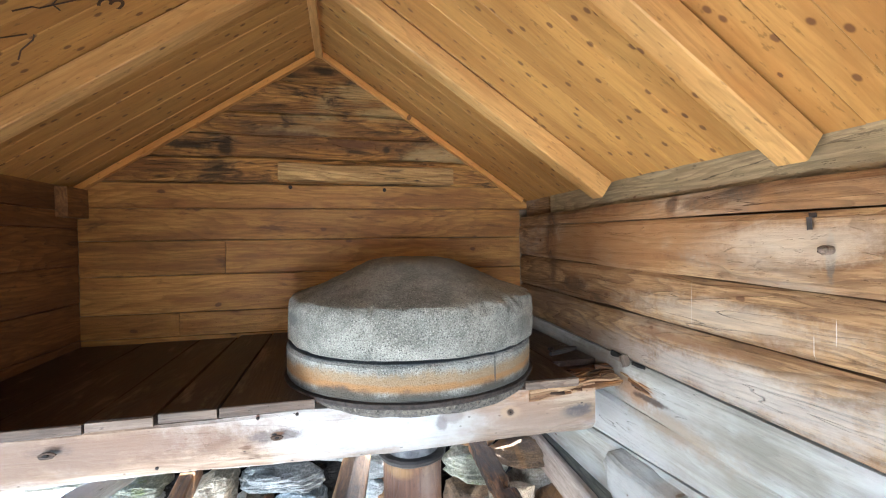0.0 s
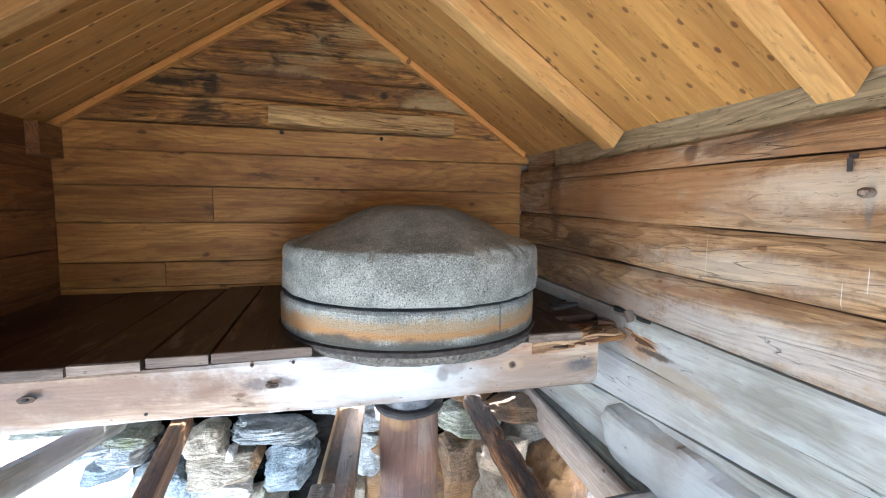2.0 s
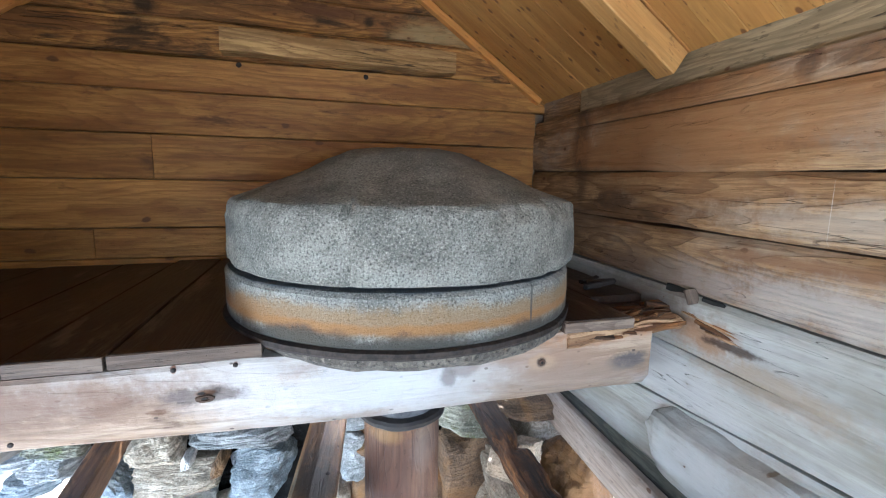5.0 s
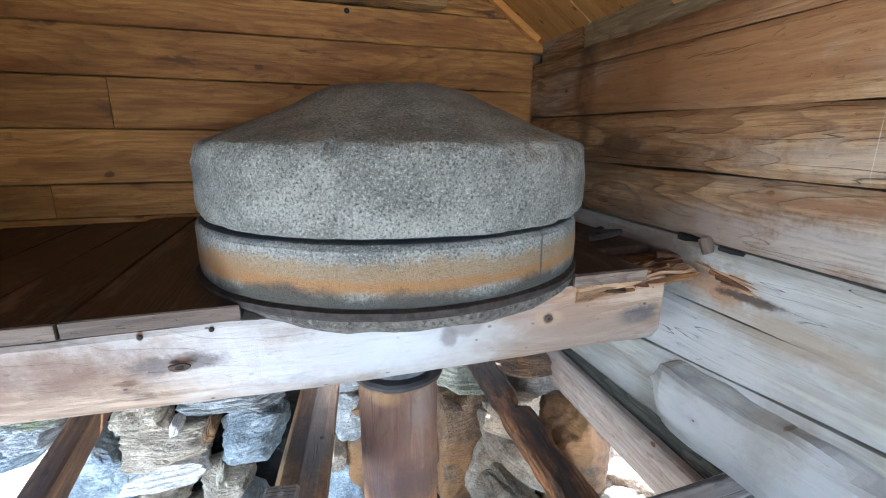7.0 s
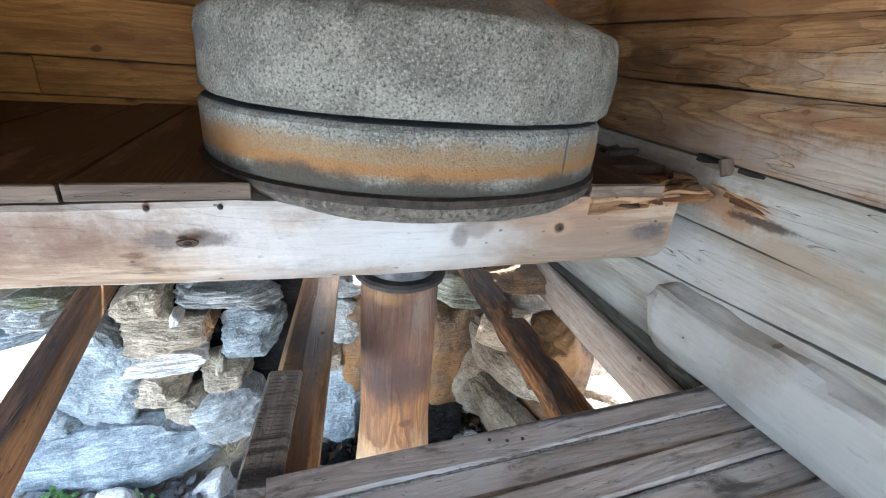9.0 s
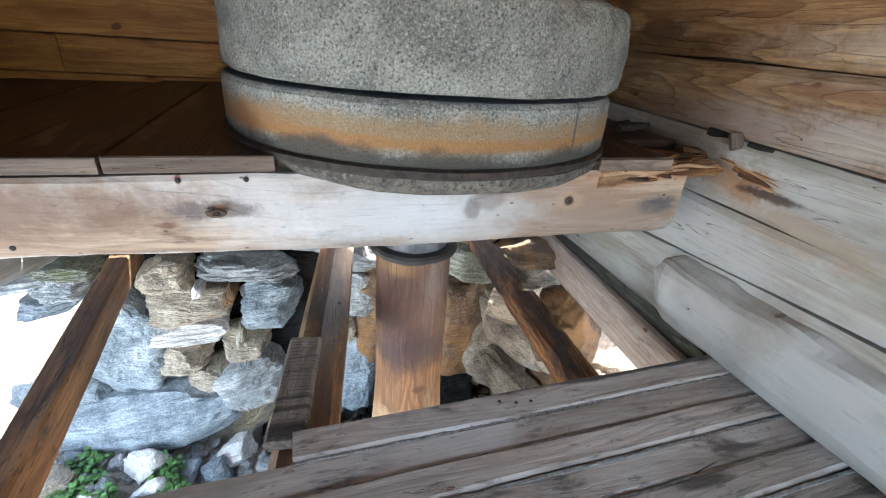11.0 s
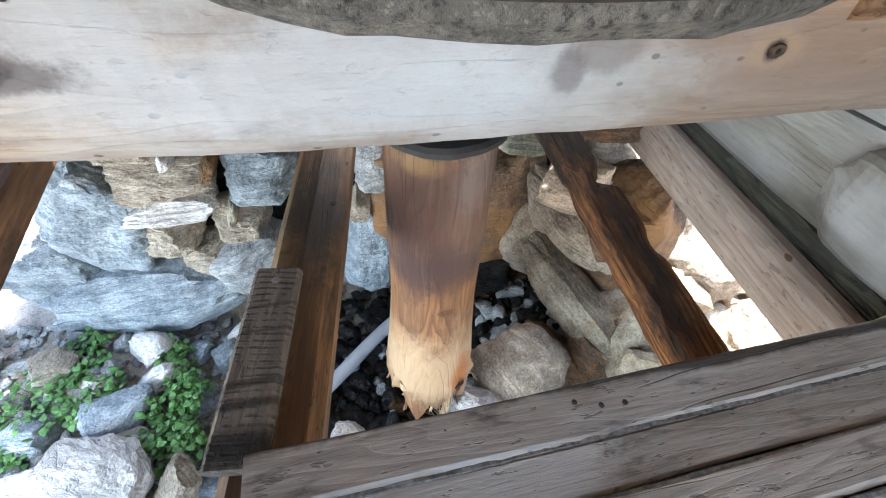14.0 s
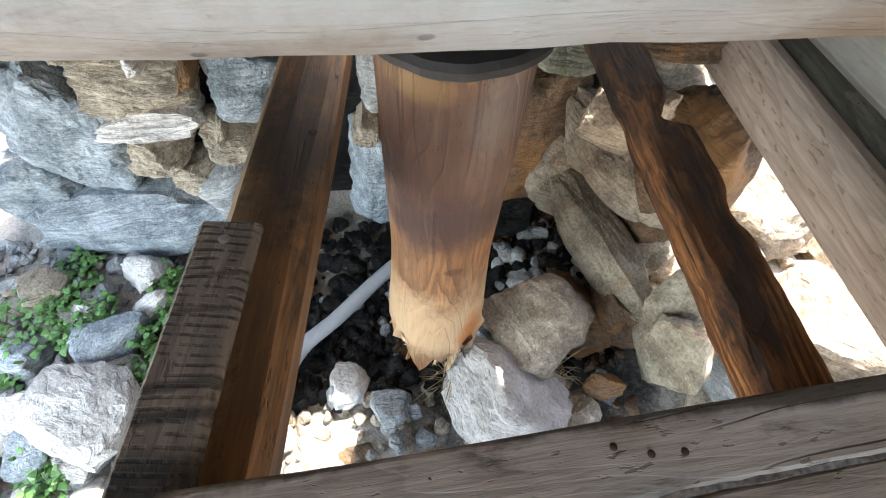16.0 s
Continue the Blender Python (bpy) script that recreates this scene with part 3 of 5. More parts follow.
bm = bmesh.new()
steps = [-400, -150, -60, -30, -16, -9, -6] + [-4 + 0.16 * k for k in range(51)] + [6, 9, 16, 30, 60, 150, 400]
grid = [[bm.verts.new((x, y + 1.5, ground_height(x, y + 1.5))) for x in steps] for y in steps]
for a, b in zip(grid, grid[1:]):
    for k in range(len(steps) - 1):
        bm.faces.new((a[k], a[k + 1], b[k + 1], b[k]))
# first spot is the wet bed, the second paints shade between the boulders
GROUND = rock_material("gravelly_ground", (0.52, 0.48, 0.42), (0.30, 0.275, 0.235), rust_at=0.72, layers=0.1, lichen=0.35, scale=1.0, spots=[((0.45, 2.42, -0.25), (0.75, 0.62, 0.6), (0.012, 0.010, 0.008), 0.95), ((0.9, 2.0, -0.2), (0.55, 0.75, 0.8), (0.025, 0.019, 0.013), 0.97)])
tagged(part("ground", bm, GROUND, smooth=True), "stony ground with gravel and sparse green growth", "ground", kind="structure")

# ---- walls ----
def wall_shell(name, label, pieces):
    bm = bmesh.new()
    for p in pieces:
        box_mesh(*p, bm=bm)
    return tagged(part(name, bm, OUTER_WOOD), label, "wall", kind="structure")


def plank(parent, mat, origin, along, up, length, wide, thick, name="plank", cut=(0, 0), rough=0.003, edge=0.004, seed=None, segments=7, label=""):
    seed = random.uniform(0, 50) if seed is None else seed
    return part(name, bar(boxed(thick, wide, edge), length, segments, rough, cut, seed), mat, parent, label, lie(origin, along, up))


def back_rows():
    """Heights of the joints between the planks of the back wall."""
    return (1.60, 1.855, 2.0, 2.23, 2.444, 2.643, 2.80, 2.965, 3.118, 3.263, 3.464, 3.665)


wall_back = wall_shell("wall_back", "warm brown plank wall with a rough hewn gable", [(LEFT - 0.15, RIGHT + 0.15, BACK + 0.055, BACK + 0.12, 1.58, 2.70)])
bm = bmesh.new()
for y in (BACK + 0.055, BACK + 0.12):
    pts = [(LEFT - 0.12, 2.68), (RIGHT + 0.12, 2.68), (RIDGE_X, RIDGE_Z + 0.02)]
    bm.faces.new([bm.verts.new((x, y, z)) for x, z in pts])
part("gable_backing", bm, OUTER_WOOD, wall_back)
rows = back_rows()
for k, (z0, z1) in enumerate(zip(rows, rows[1:])):
    zc, wide = (z0 + z1) / 2, z1 - z0 - 0.004
    left, right = LEFT, RIGHT
    cut = (0.0, 0.0)
    hewn = z0 > 2.79
    if zc > 2.72:
        left = max(LEFT, RIDGE_X - (RIDGE_Z - zc) / SLOPE_L)
        right = min(RIGHT, RIDGE_X + (RIDGE_Z - zc) / SLOPE_R)
        cut = (1 / SLOPE_L, -1 / SLOPE_R)
        if right - left < 0.35:
            cut = (1.2, -1.2)
    splits = {1: (-0.93,), 3: (-0.664,)}.get(k, ())
    ends = [left, *splits, right]
    for a, b in zip(ends, ends[1:]):
        depth = 0.05 + (0.012 * math.sin(k * 2.3) if hewn else 0.003 * math.sin(k * 1.7))
        plank(wall_back, GABLE_WOOD if hewn else PLANK_WARM, ((a + b) / 2, BACK + 0.05 - depth / 2, zc), (1, 0, 0), (0, 0, 1), b - a - 0.003, wide, depth,
              cut=cut, rough=0.014 if hewn else 0.003, edge=0.012 if hewn else 0.004, segments=14 if hewn else 7)

wall_right = wall_shell("wall_right", "weathered log wall with stains, cracks and chalky scratches", [
    (RIGHT + 0.10, RIGHT + 0.16, FRONT - 0.1, BACK + 0.12, 1.18, 2.05), (RIGHT + 0.10, RIGHT + 0.16, FRONT - 0.1, BACK + 0.12, 2.070, 2.72),
    (RIGHT + 0.10, RIGHT + 0.16, FRONT - 0.1, 1.86, 2.05, 2.070), (RIGHT + 0.10, RIGHT + 0.16, 2.14, BACK + 0.12, 2.05, 2.070)])
right_rows = [(1.15, 1.18), (1.36, 1.60), (1.67, 1.615), (1.90, 1.80), (2.105, 2.04), (2.31, 2.225), (2.52, 2.465), (2.59, 2.58)]
for k, ((f0, n0), (f1, n1)) in enumerate(zip(right_rows, right_rows[1:])):
    far, near = BACK - 0.0, FRONT
    bm = bmesh.new()
    segs, rings = 48, []
    face = 0.006 * math.sin(k * 2.1)
    for i in range(segs + 1):
        f = i / segs
        y = near + (far - near) * f
        lo, hi = n0 + (f0 - n0) * f + 0.003, n1 + (f1 - n1) * f - 0.003
        w1, w2 = (noise.noise(Vector((y * 2.2, k * 5.3, s))) * 0.008 for s in (0.0, 9.0))
        x0, x1 = RIGHT + face, RIGHT + 0.10
        if k == 4 and 1.84 < y < 1.98:
            lo += 0.0035         # daylight shows through the open joint
        rings.append([bm.verts.new((x, y - (near + far) / 2, z - (f0 + f1) / 2)) for x, z in
                      ((x0 + 0.012, lo + w1), (x0 + 0.003 * math.sin(y * 5 + k), lo + 0.02 + w1), (x0 + 0.003 * math.cos(y * 4 + k), hi - 0.02 + w2), (x0 + 0.012, hi + w2), (x1, hi), (x1, lo))])
    for a, b in zip(rings, rings[1:]):
        for j in range(6):
            bm.faces.new((a[j], b[j], b[(j + 1) % 6], a[(j + 1) % 6]))
    bm.faces.new(rings[0]), bm.faces.new(rings[-1][::-1])
    bmesh.ops.recalc_face_normals(bm, faces=bm.faces)
    turn = pose(0, 0, 0, 0, 0, 90)
    bm.transform(turn.inverted())
    part("log", bm, SILL_WOOD if k < 3 else LOG_WOOD, wall_right, "", Matrix.Translation((0, (near + far) / 2, (f0 + f1) / 2)) @ turn)
plank(wall_right, PLATE_WOOD, (RIGHT + 0.105, (FRONT + 2.62) / 2, 2.655), (0, 1, 0), (0, 0, 1), 2.62 - FRONT, 0.135, 0.10, "top_plate", label="grey-brown squared top plate")
plank(wall_right, LOG_WOOD, (RIGHT + 0.105, 2.82, 2.655), (0, 1, 0), (0, 0, 1), 0.36, 0.13, 0.10, "plate_end")

# the opening at y 0.05 to 0.78 is added, unseen, to let light in
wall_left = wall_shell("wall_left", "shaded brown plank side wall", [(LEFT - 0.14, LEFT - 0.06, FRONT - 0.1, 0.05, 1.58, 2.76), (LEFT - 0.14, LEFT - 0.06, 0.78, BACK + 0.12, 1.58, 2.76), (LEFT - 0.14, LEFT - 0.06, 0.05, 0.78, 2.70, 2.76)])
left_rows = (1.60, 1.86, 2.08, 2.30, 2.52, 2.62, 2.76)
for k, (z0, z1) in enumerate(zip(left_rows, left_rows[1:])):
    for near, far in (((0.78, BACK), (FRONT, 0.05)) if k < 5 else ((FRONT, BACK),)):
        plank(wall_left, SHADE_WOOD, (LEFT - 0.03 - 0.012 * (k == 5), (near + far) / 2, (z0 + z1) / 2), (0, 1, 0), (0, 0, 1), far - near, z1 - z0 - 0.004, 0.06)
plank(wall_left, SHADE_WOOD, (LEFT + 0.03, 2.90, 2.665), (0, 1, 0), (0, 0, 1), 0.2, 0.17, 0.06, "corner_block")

DOOR = (-0.35, 0.85, 1.2, 2.72)
wall_front = wall_shell("wall_front", "plank wall with an open doorway", [
    (LEFT - 0.14, DOOR[0], FRONT - 0.1, FRONT, 1.1, 2.76), (DOOR[1], RIGHT + 0.16, FRONT - 0.1, FRONT, 1.1, 2.72), (DOOR[0], DOOR[1], FRONT - 0.1, FRONT, 1.1, 1.2)])
bm = bmesh.new()
for y in (FRONT, FRONT - 0.1):
    bm.faces.new([bm.verts.new((x, y, z)) for x, z in ((LEFT, 2.72), (RIGHT, 2.72), (RIDGE_X, RIDGE_Z + 0.02))])
part("gable_boards", bm, OUTER_WOOD, wall_front)

# ---- roof ----
for side, name, label in ((1, "roof_right", "new yellow pine roof boards with knots"), (-1, "roof_left", "new yellow pine roof boards in shade")):
    slope = SLOPE_R if side > 0 else SLOPE_L
    down = Vector((side * 1.0, 0, -slope)).normalized()
    length = 1.62 * math.sqrt(1 + slope * slope)
    up = Vector((slope * side, 0, 1)).normalized()
    top = Vector((RIDGE_X, 0, RIDGE_Z))
    bm = box_mesh(-length / 2, length / 2, -2.0, 2.0, 0.035, 0.07)
    bm.transform(lie(top + down * length / 2 + Vector((0, 1.25, 0)), down, up))
    cover = tagged(part(name, bm, OUTER_WOOD), label, "roof", kind="structure")
    y, k = BACK + 0.10, 0
    rnd = random.Random(5 + side)
    while y > FRONT - 0.3:
        wide = rnd.uniform(0.098, 0.112)
        centre = top + down * length / 2 + up * (0.016 + 0.0015 * (k % 2)) + Vector((0, y - wide / 2, 0))
        part("roof_board", bar(boxed(0.026, wide - 0.001, 0.0022), length, 2, 0.0012, seed=k * 1.7 + side), PINE, cover, "", lie(centre, down, Vector((0, 1, 0))))
        y -= wide
        k += 1
    for yy in (1.99, 1.02, 0.03):
        end = 1.435 if side > 0 else 1.40
        deep, wide = 0.095, 0.09
        run = end * math.sqrt(1 + slope * slope) - 0.02
        centre = top + down * (run / 2 + 0.02) - up * (deep / 2 + 0.002) + Vector((0, yy, 0))
        rafter = part("rafter", bar(boxed(deep, wide, 0.004), run, 6, 0.002, seed=yy + side), RAFTER_WOOD, None, "", lie(centre, down, Vector((0, 1, 0))))
        tagged(rafter, "planed pine rafter under the roof boards", "rafter", "rafters")
    run = 1.40 * math.sqrt(1 + slope * slope)
    centre = top + down * (run / 2 + 0.012) - up * 0.021 + Vector((0, BACK - 0.02, 0))
    tagged(part("gable_trim", bar(boxed(0.036, 0.045, 0.003), run, 5, 0.001, seed=side), TRIM_WOOD, None, "", lie(centre, down, Vector((0, 1, 0)))),
           "orange pine strip along the gable", "trim", "gable trims", kind="structure")
ridge = part("ridge_board", bar(boxed(0.05, 0.045), BACK - FRONT - 0.06, 4, 0.002), RAFTER_WOOD, None, "", lie((RIDGE_X, (BACK + FRONT) / 2 - 0.01, RIDGE_Z - 0.045), (0, 1, 0), (1, 0, 0)))
tagged(ridge, "pine ridge board under the roof peak", "beam")

# batten on the gable
batten = tagged(part("batten", bar([(-0.055, -0.055), (0.055, -0.058), (0.055, 0.055), (0.02, 0.062), (-0.045, 0.045)], 1.125, 14, 0.012, seed=4, waves=5), BATTEN_WOOD, None, "", lie((0.235, 2.945, 2.868), (1, 0, -0.01), (0, 0, 1))),
                "rough pale wooden batten nailed to the gable", "batten")
PEG = plain("dark_hole", (0.012, 0.008, 0.006), 0.9)
for x, z in ((-0.265, 2.781), (0.339, 2.771)):
    bm = lathe([(0.012, 0), (0.013, 0.004), (0.006, 0.006)], 12)
    tagged(part("nail_head", bm, PEG, None, "", pose(x, BACK - 0.006, z, 90)), "dark iron nail head in the plank wall", "nail", "nails")

# ---- main beam ----
beam_outline = [(-0.07, -0.085), (-0.045, -0.122), (0.0, -0.147), (0.06, -0.165), (0.10, -0.163), (0.11, 0.09), (-0.068, 0.09), (-0.072, 0.08)]
bm = bar(beam_outline, 2.62, 40, 0.005, seed=3, waves=3.0)
for v in bm.verts:               # the lower edge falls away towards one end, and small hewn facets
    if v.co.z < -0.07 and v.co.y < 0.09:
        v.co.y += 0.055 * max(0.0, min(1.0, (0.25 - v.co.x) / 0.7))
    v.co.z += 0.004 * noise.noise(Vector((v.co.x * 11.0, v.co.y * 20.0, 3.0)))
beam = part("support_beam", bm, BEAM_WOOD, None, "", lie((-0.16, 1.837, 1.685), (1, 0, 0), (0, 0, 1)))
tagged(beam, "pale weathered squared beam carrying the millstone platform", "beam")

# ---- deck under the stones ----
deck = thing("deck", (-0.2, 2.4, 1.78), "dark wooden plank deck round the millstones", "floor", kind="structure")
for x0, x1, y0, z in ((-1.46, -1.12, 1.752, 1.815), (-1.12, -0.815, 1.75, 1.818), (-0.815, -0.60, 1.755, 1.82), (-0.585, -0.39, 1.742, 1.832), (-0.387, -0.05, 1.742, 1.834), (-0.047, 0.32, 1.93, 1.83), (0.323, 0.80, 1.93, 1.83), (0.803, 1.056, 1.745, 1.823), (1.06, 1.30, 2.0, 1.82)):
    length = BACK - y0 - 0.01
    m = lie(((x0 + x1) / 2, y0 + length / 2, z - 0.019), (0, 1, 0.012), (1, 0, 0))
    part("plank", bar(boxed(0.038, x1 - x0 - 0.005, 0.004), length, 6, 0.003, seed=x0 * 9), DECK_WOOD, deck, "", m)
    if y0 < 1.8:
        part("plank_end", bar(boxed(0.034, 0.008, 0.002), x1 - x0 - 0.006, 5, 0.002, seed=x0 * 5), DECK_END, deck, "", lie(((x0 + x1) / 2, y0 - 0.003, z - 0.019 - 0.007), (1, 0, 0), (0, 1, 0)))

bm = box_mesh(-1.44, 1.30, 1.95, 2.99, 1.755, 1.785)
part("under_boards", bm, DECK_WOOD, deck)

# ---- millstones ----
SX, SY, SR = 0.375, 2.14, 0.573
# the broad dark dome patch is dust plus painted shade from grazing light
GRANITE = rock_material("granite", (0.285, 0.275, 0.232), (0.155, 0.15, 0.125), rust_at=0.95, layers=0.0, scale=1.0, speck=1.0, pale=0.75, rough=0.85, fine_at=175.0,
                        spots=[((-0.16, 1.95, 2.10), (0.05, 0.1, 0.03), (0.09, 0.09, 0.085), 0.7), ((0.55, 2.25, 2.33), (0.4, 0.5, 0.14), (0.13, 0.122, 0.108), 0.8),
                               ((0.80, 1.75, 2.06), (0.07, 0.1, 0.05), (0.12, 0.115, 0.10), 0.5), ((0.9, 1.93, 2.15), (0.016, 0.06, 0.06), (0.12, 0.08, 0.04), 0.8)])
# rust bands are stain; the bluish line at z 1.98 paints the groove's shade
GRANITE_BED = rock_material("stained_and_shaded_granite", (0.30, 0.295, 0.26), (0.165, 0.165, 0.147), rust_at=0.95, layers=0.0, scale=1.0, speck=1.0, pale=0.75, rough=0.85, fine_at=175.0,
                            spots=[((SX, SY, 1.90), (9, 9, 0.042), (0.27, 0.165, 0.065), 0.75), ((SX, SY, 1.886), (9, 9, 0.014), (0.31, 0.145, 0.042), 0.8), ((-0.1, 1.85, 1.90), (0.14, 0.2, 0.035), (0.30, 0.14, 0.04), 0.6), ((SX, SY, 1.842), (9, 9, 0.032), (0.05, 0.046, 0.036), 0.92), ((SX, SY, 1.98), (9, 9, 0.009), (0.05, 0.06, 0.075), 0.85),
                                   ((0.63, 1.62, 1.92), (0.005, 0.06, 0.07), (0.05, 0.05, 0.05), 0.7)])
bedstone = thing("bed_stone", (SX, SY, 1.80), "lower granite millstone with a rust-orange stain band", "millstone")
part("stone_body", lathe([(SR - 0.010, 1.832), (SR - 0.001, 1.845), (SR, 1.90), (SR, 1.93), (SR - 0.001, 1.962), (SR - 0.012, 1.974), (SR - 0.07, 1.978)], 128, 0.007, 2), GRANITE_BED, bedstone, "", pose(SX, SY, 0), True)
part("iron_ring", lathe([(SR - 0.02, 1.814), (SR + 0.006, 1.815), (SR + 0.011, 1.822), (SR + 0.010, 1.834), (SR - 0.004, 1.838)], 160, 0.010, 5), IRON, bedstone, "dark rusty ring", pose(SX, SY, 0))
BEDDING = rock_material("crumbly_bedding", (0.17, 0.145, 0.115), (0.07, 0.06, 0.048), rust_at=0.7, layers=0.2, speck=0.9, fine_at=70.0)
part("footing", lathe([(0.36, 1.735), (0.47, 1.748), (0.535, 1.772), (0.562, 1.795), (0.565, 1.814)], 64, 0.05, 8), BEDDING, bedstone, "grey crumbly bedding", pose(SX, SY, 0))
bm = lathe([(SR - 0.06, 1.986), (SR - 0.008, 1.986), (SR + 0.001, 1.993), (SR + 0.002, 2.025), (SR + 0.003, 2.05), (SR + 0.003, 2.08), (SR + 0.002, 2.105), (SR + 0.001, 2.13), (SR, 2.15), (SR - 0.004, 2.166), (SR - 0.012, 2.176), (SR - 0.03, 2.184), (0.50, 2.199), (0.44, 2.219), (0.38, 2.246), (0.32, 2.272), (0.26, 2.304), (0.21, 2.326), (0.13, 2.343), (0.03, 2.345)], 256, 0.012, 11)
for v in bm.verts:               # chipped rims, tool dents and a notch in the side
    r, a = math.hypot(v.co.x, v.co.y), math.atan2(v.co.y, v.co.x)
    if r < 0.05:
        continue
    rim = max(0.0, 1 - abs(v.co.z - 2.17) / 0.035) + 0.6 * max(0.0, 1 - abs(v.co.z - 1.995) / 0.02)
    chip = max(0.0, noise.noise(Vector((math.cos(a) * 6.0, math.sin(a) * 6.0, 1.7))) - 0.05) + max(0.0, noise.noise(Vector((math.cos(a) * 19.0, math.sin(a) * 19.0, 5.0))) - 0.1)
    dent = noise.noise(v.co * 30.0) * 0.003 + noise.noise(v.co * 9.0) * 0.004
    notch = 0.016 * math.exp(-((a + 0.44) / 0.022) ** 2) if v.co.z > 2.05 and r > 0.5 else 0.0
    f = (r - 0.040 * chip * rim * (r > 0.48) + dent - notch) / r
    v.co.x, v.co.y = v.co.x * f, v.co.y * f
    if r < 0.5:
        v.co.z += noise.noise(v.co * 11.0) * 0.008 + noise.noise(v.co * 28.0) * 0.003
runner = part("runner_stone", bm, GRANITE, None, "", pose(SX + 0.012, SY, 0), True)
tagged(runner, "domed grey granite millstone resting on another", "millstone")

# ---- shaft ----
# the last, faint whitish spot paints a sheen on the upper right
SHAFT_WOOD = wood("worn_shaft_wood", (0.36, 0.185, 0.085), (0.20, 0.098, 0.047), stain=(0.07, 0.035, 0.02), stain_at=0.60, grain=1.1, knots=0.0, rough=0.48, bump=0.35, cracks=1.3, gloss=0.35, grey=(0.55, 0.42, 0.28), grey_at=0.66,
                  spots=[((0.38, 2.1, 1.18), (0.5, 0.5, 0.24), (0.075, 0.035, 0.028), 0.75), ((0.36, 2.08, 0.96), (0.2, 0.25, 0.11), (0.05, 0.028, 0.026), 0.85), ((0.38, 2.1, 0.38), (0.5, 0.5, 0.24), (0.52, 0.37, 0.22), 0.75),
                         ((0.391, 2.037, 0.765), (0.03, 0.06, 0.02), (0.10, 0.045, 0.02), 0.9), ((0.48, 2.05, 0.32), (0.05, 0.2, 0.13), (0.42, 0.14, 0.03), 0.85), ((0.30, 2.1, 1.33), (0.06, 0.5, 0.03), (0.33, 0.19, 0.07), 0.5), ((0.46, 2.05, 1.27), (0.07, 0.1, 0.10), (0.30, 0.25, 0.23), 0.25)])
shaft = thing("mill_shaft", (0.381, 2.175, 0.0), "thick round wooden mill shaft with a broken foot", "shaft")
bm = bmesh.new()
rings = []
levels = [1.385 - 0.055 * q for q in range(24)]
for q, h in enumerate(levels):
    flare = 0.144 + 0.036 * max(0.0, (0.75 - h) / 0.5) ** 1.3
    ring = []
    for n in range(40):
        a = 2 * math.pi * n / 40
        r = flare * (1 + 0.02 * noise.noise(Vector((math.cos(a) * 2, math.sin(a) * 2, h * 1.2))))
        z = h
        if q > 19:
            z -= (0.30 * noise.noise(Vector((math.cos(a) * 4, math.sin(a) * 4, 3.0))) + 0.10 * noise.noise(Vector((math.cos(a) * 14, math.sin(a) * 14, 1.0)))) * (q - 19) / 4
            r *= 1 - 0.05 * (q - 19) * (0.5 + noise.noise(Vector((math.cos(a) * 6, math.sin(a) * 6, h * 6))))
        ring.append(bm.verts.new((-(z - 0.7), r * math.sin(a), r * math.cos(a))))
    rings.append(ring)
for a, b in zip(rings, rings[1:]):
    for n in range(40):
        bm.faces.new((a[n], b[n], b[(n + 1) % 40], a[(n + 1) % 40]))
tip = [bm.verts.new((0.62 + 0.08 * noise.noise(Vector((n, 0, 0))), 0.06 * math.sin(n * 0.157), 0.06 * math.cos(n * 0.157))) for n in range(40)]
for n in range(40):
    bm.faces.new((rings[-1][n], tip[n], tip[(n + 1) % 40], rings[-1][(n + 1) % 40]))
bm.faces.new(rings[0]), bm.faces.new(tip[::-1])
bmesh.ops.recalc_face_normals(bm, faces=bm.faces)
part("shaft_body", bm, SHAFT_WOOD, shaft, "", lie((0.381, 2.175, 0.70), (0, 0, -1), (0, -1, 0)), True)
rnd = random.Random(61)
for q in range(22):
    a = rnd.uniform(0, 6.28)
    r = rnd.uniform(0.08, 0.165)
    part("splinter", bar(rounded(rnd.uniform(0.010, 0.03), rnd.uniform(0.008, 0.02), 6), rnd.uniform(0.10, 0.26), 8, 0.010, seed=q, waves=13.0, taper=0.25), SHAFT_WOOD if q % 3 else ROTTEN, shaft, "",
         lie((0.381 + r * math.cos(a), 2.175 + r * math.sin(a), 0.15 + rnd.uniform(-0.06, 0.03)), (0.25 * math.cos(a), 0.25 * math.sin(a), -1), (0, 1, 0)))
FRAYED = wood("frayed_pale_wood", (0.66, 0.50, 0.32), (0.42, 0.27, 0.14), stain_at=0.66, grain=1.1, knots=0.0, rough=0.8, bump=0.9, cracks=2.0)
for q in range(13):
    a = -2.9 + 2.9 * q / 12 + rnd.uniform(-0.12, 0.12)
    r = 0.158 + rnd.uniform(-0.02, 0.012)
    ln = rnd.choice((0.08, 0.12, 0.16, 0.30))
    curl = rnd.uniform(-0.5, 0.8)
    part("splinter", bar(rounded(0.010, rnd.uniform(0.03, 0.075), 8), ln, 14, 0.012, seed=80 + q, waves=17.0, taper=rnd.uniform(0.15, 0.8), bow=0.02), FRAYED if q % 4 else ROTTEN, shaft, "",
         lie((0.381 + r * math.cos(a), 2.175 + r * math.sin(a), 0.21 - ln * 0.25), (curl * 0.5 * math.cos(a), curl * 0.5 * math.sin(a), -1), (-math.sin(a), math.cos(a), rnd.uniform(-0.3, 0.3))))
part("collar", lathe([(0.135, 1.364), (0.157, 1.362), (0.166, 1.370), (0.168, 1.384), (0.160, 1.394), (0.138, 1.396)], 64, 0.012), CHAR, shaft, "dark iron collar", pose(0.381, 2.175, 0))
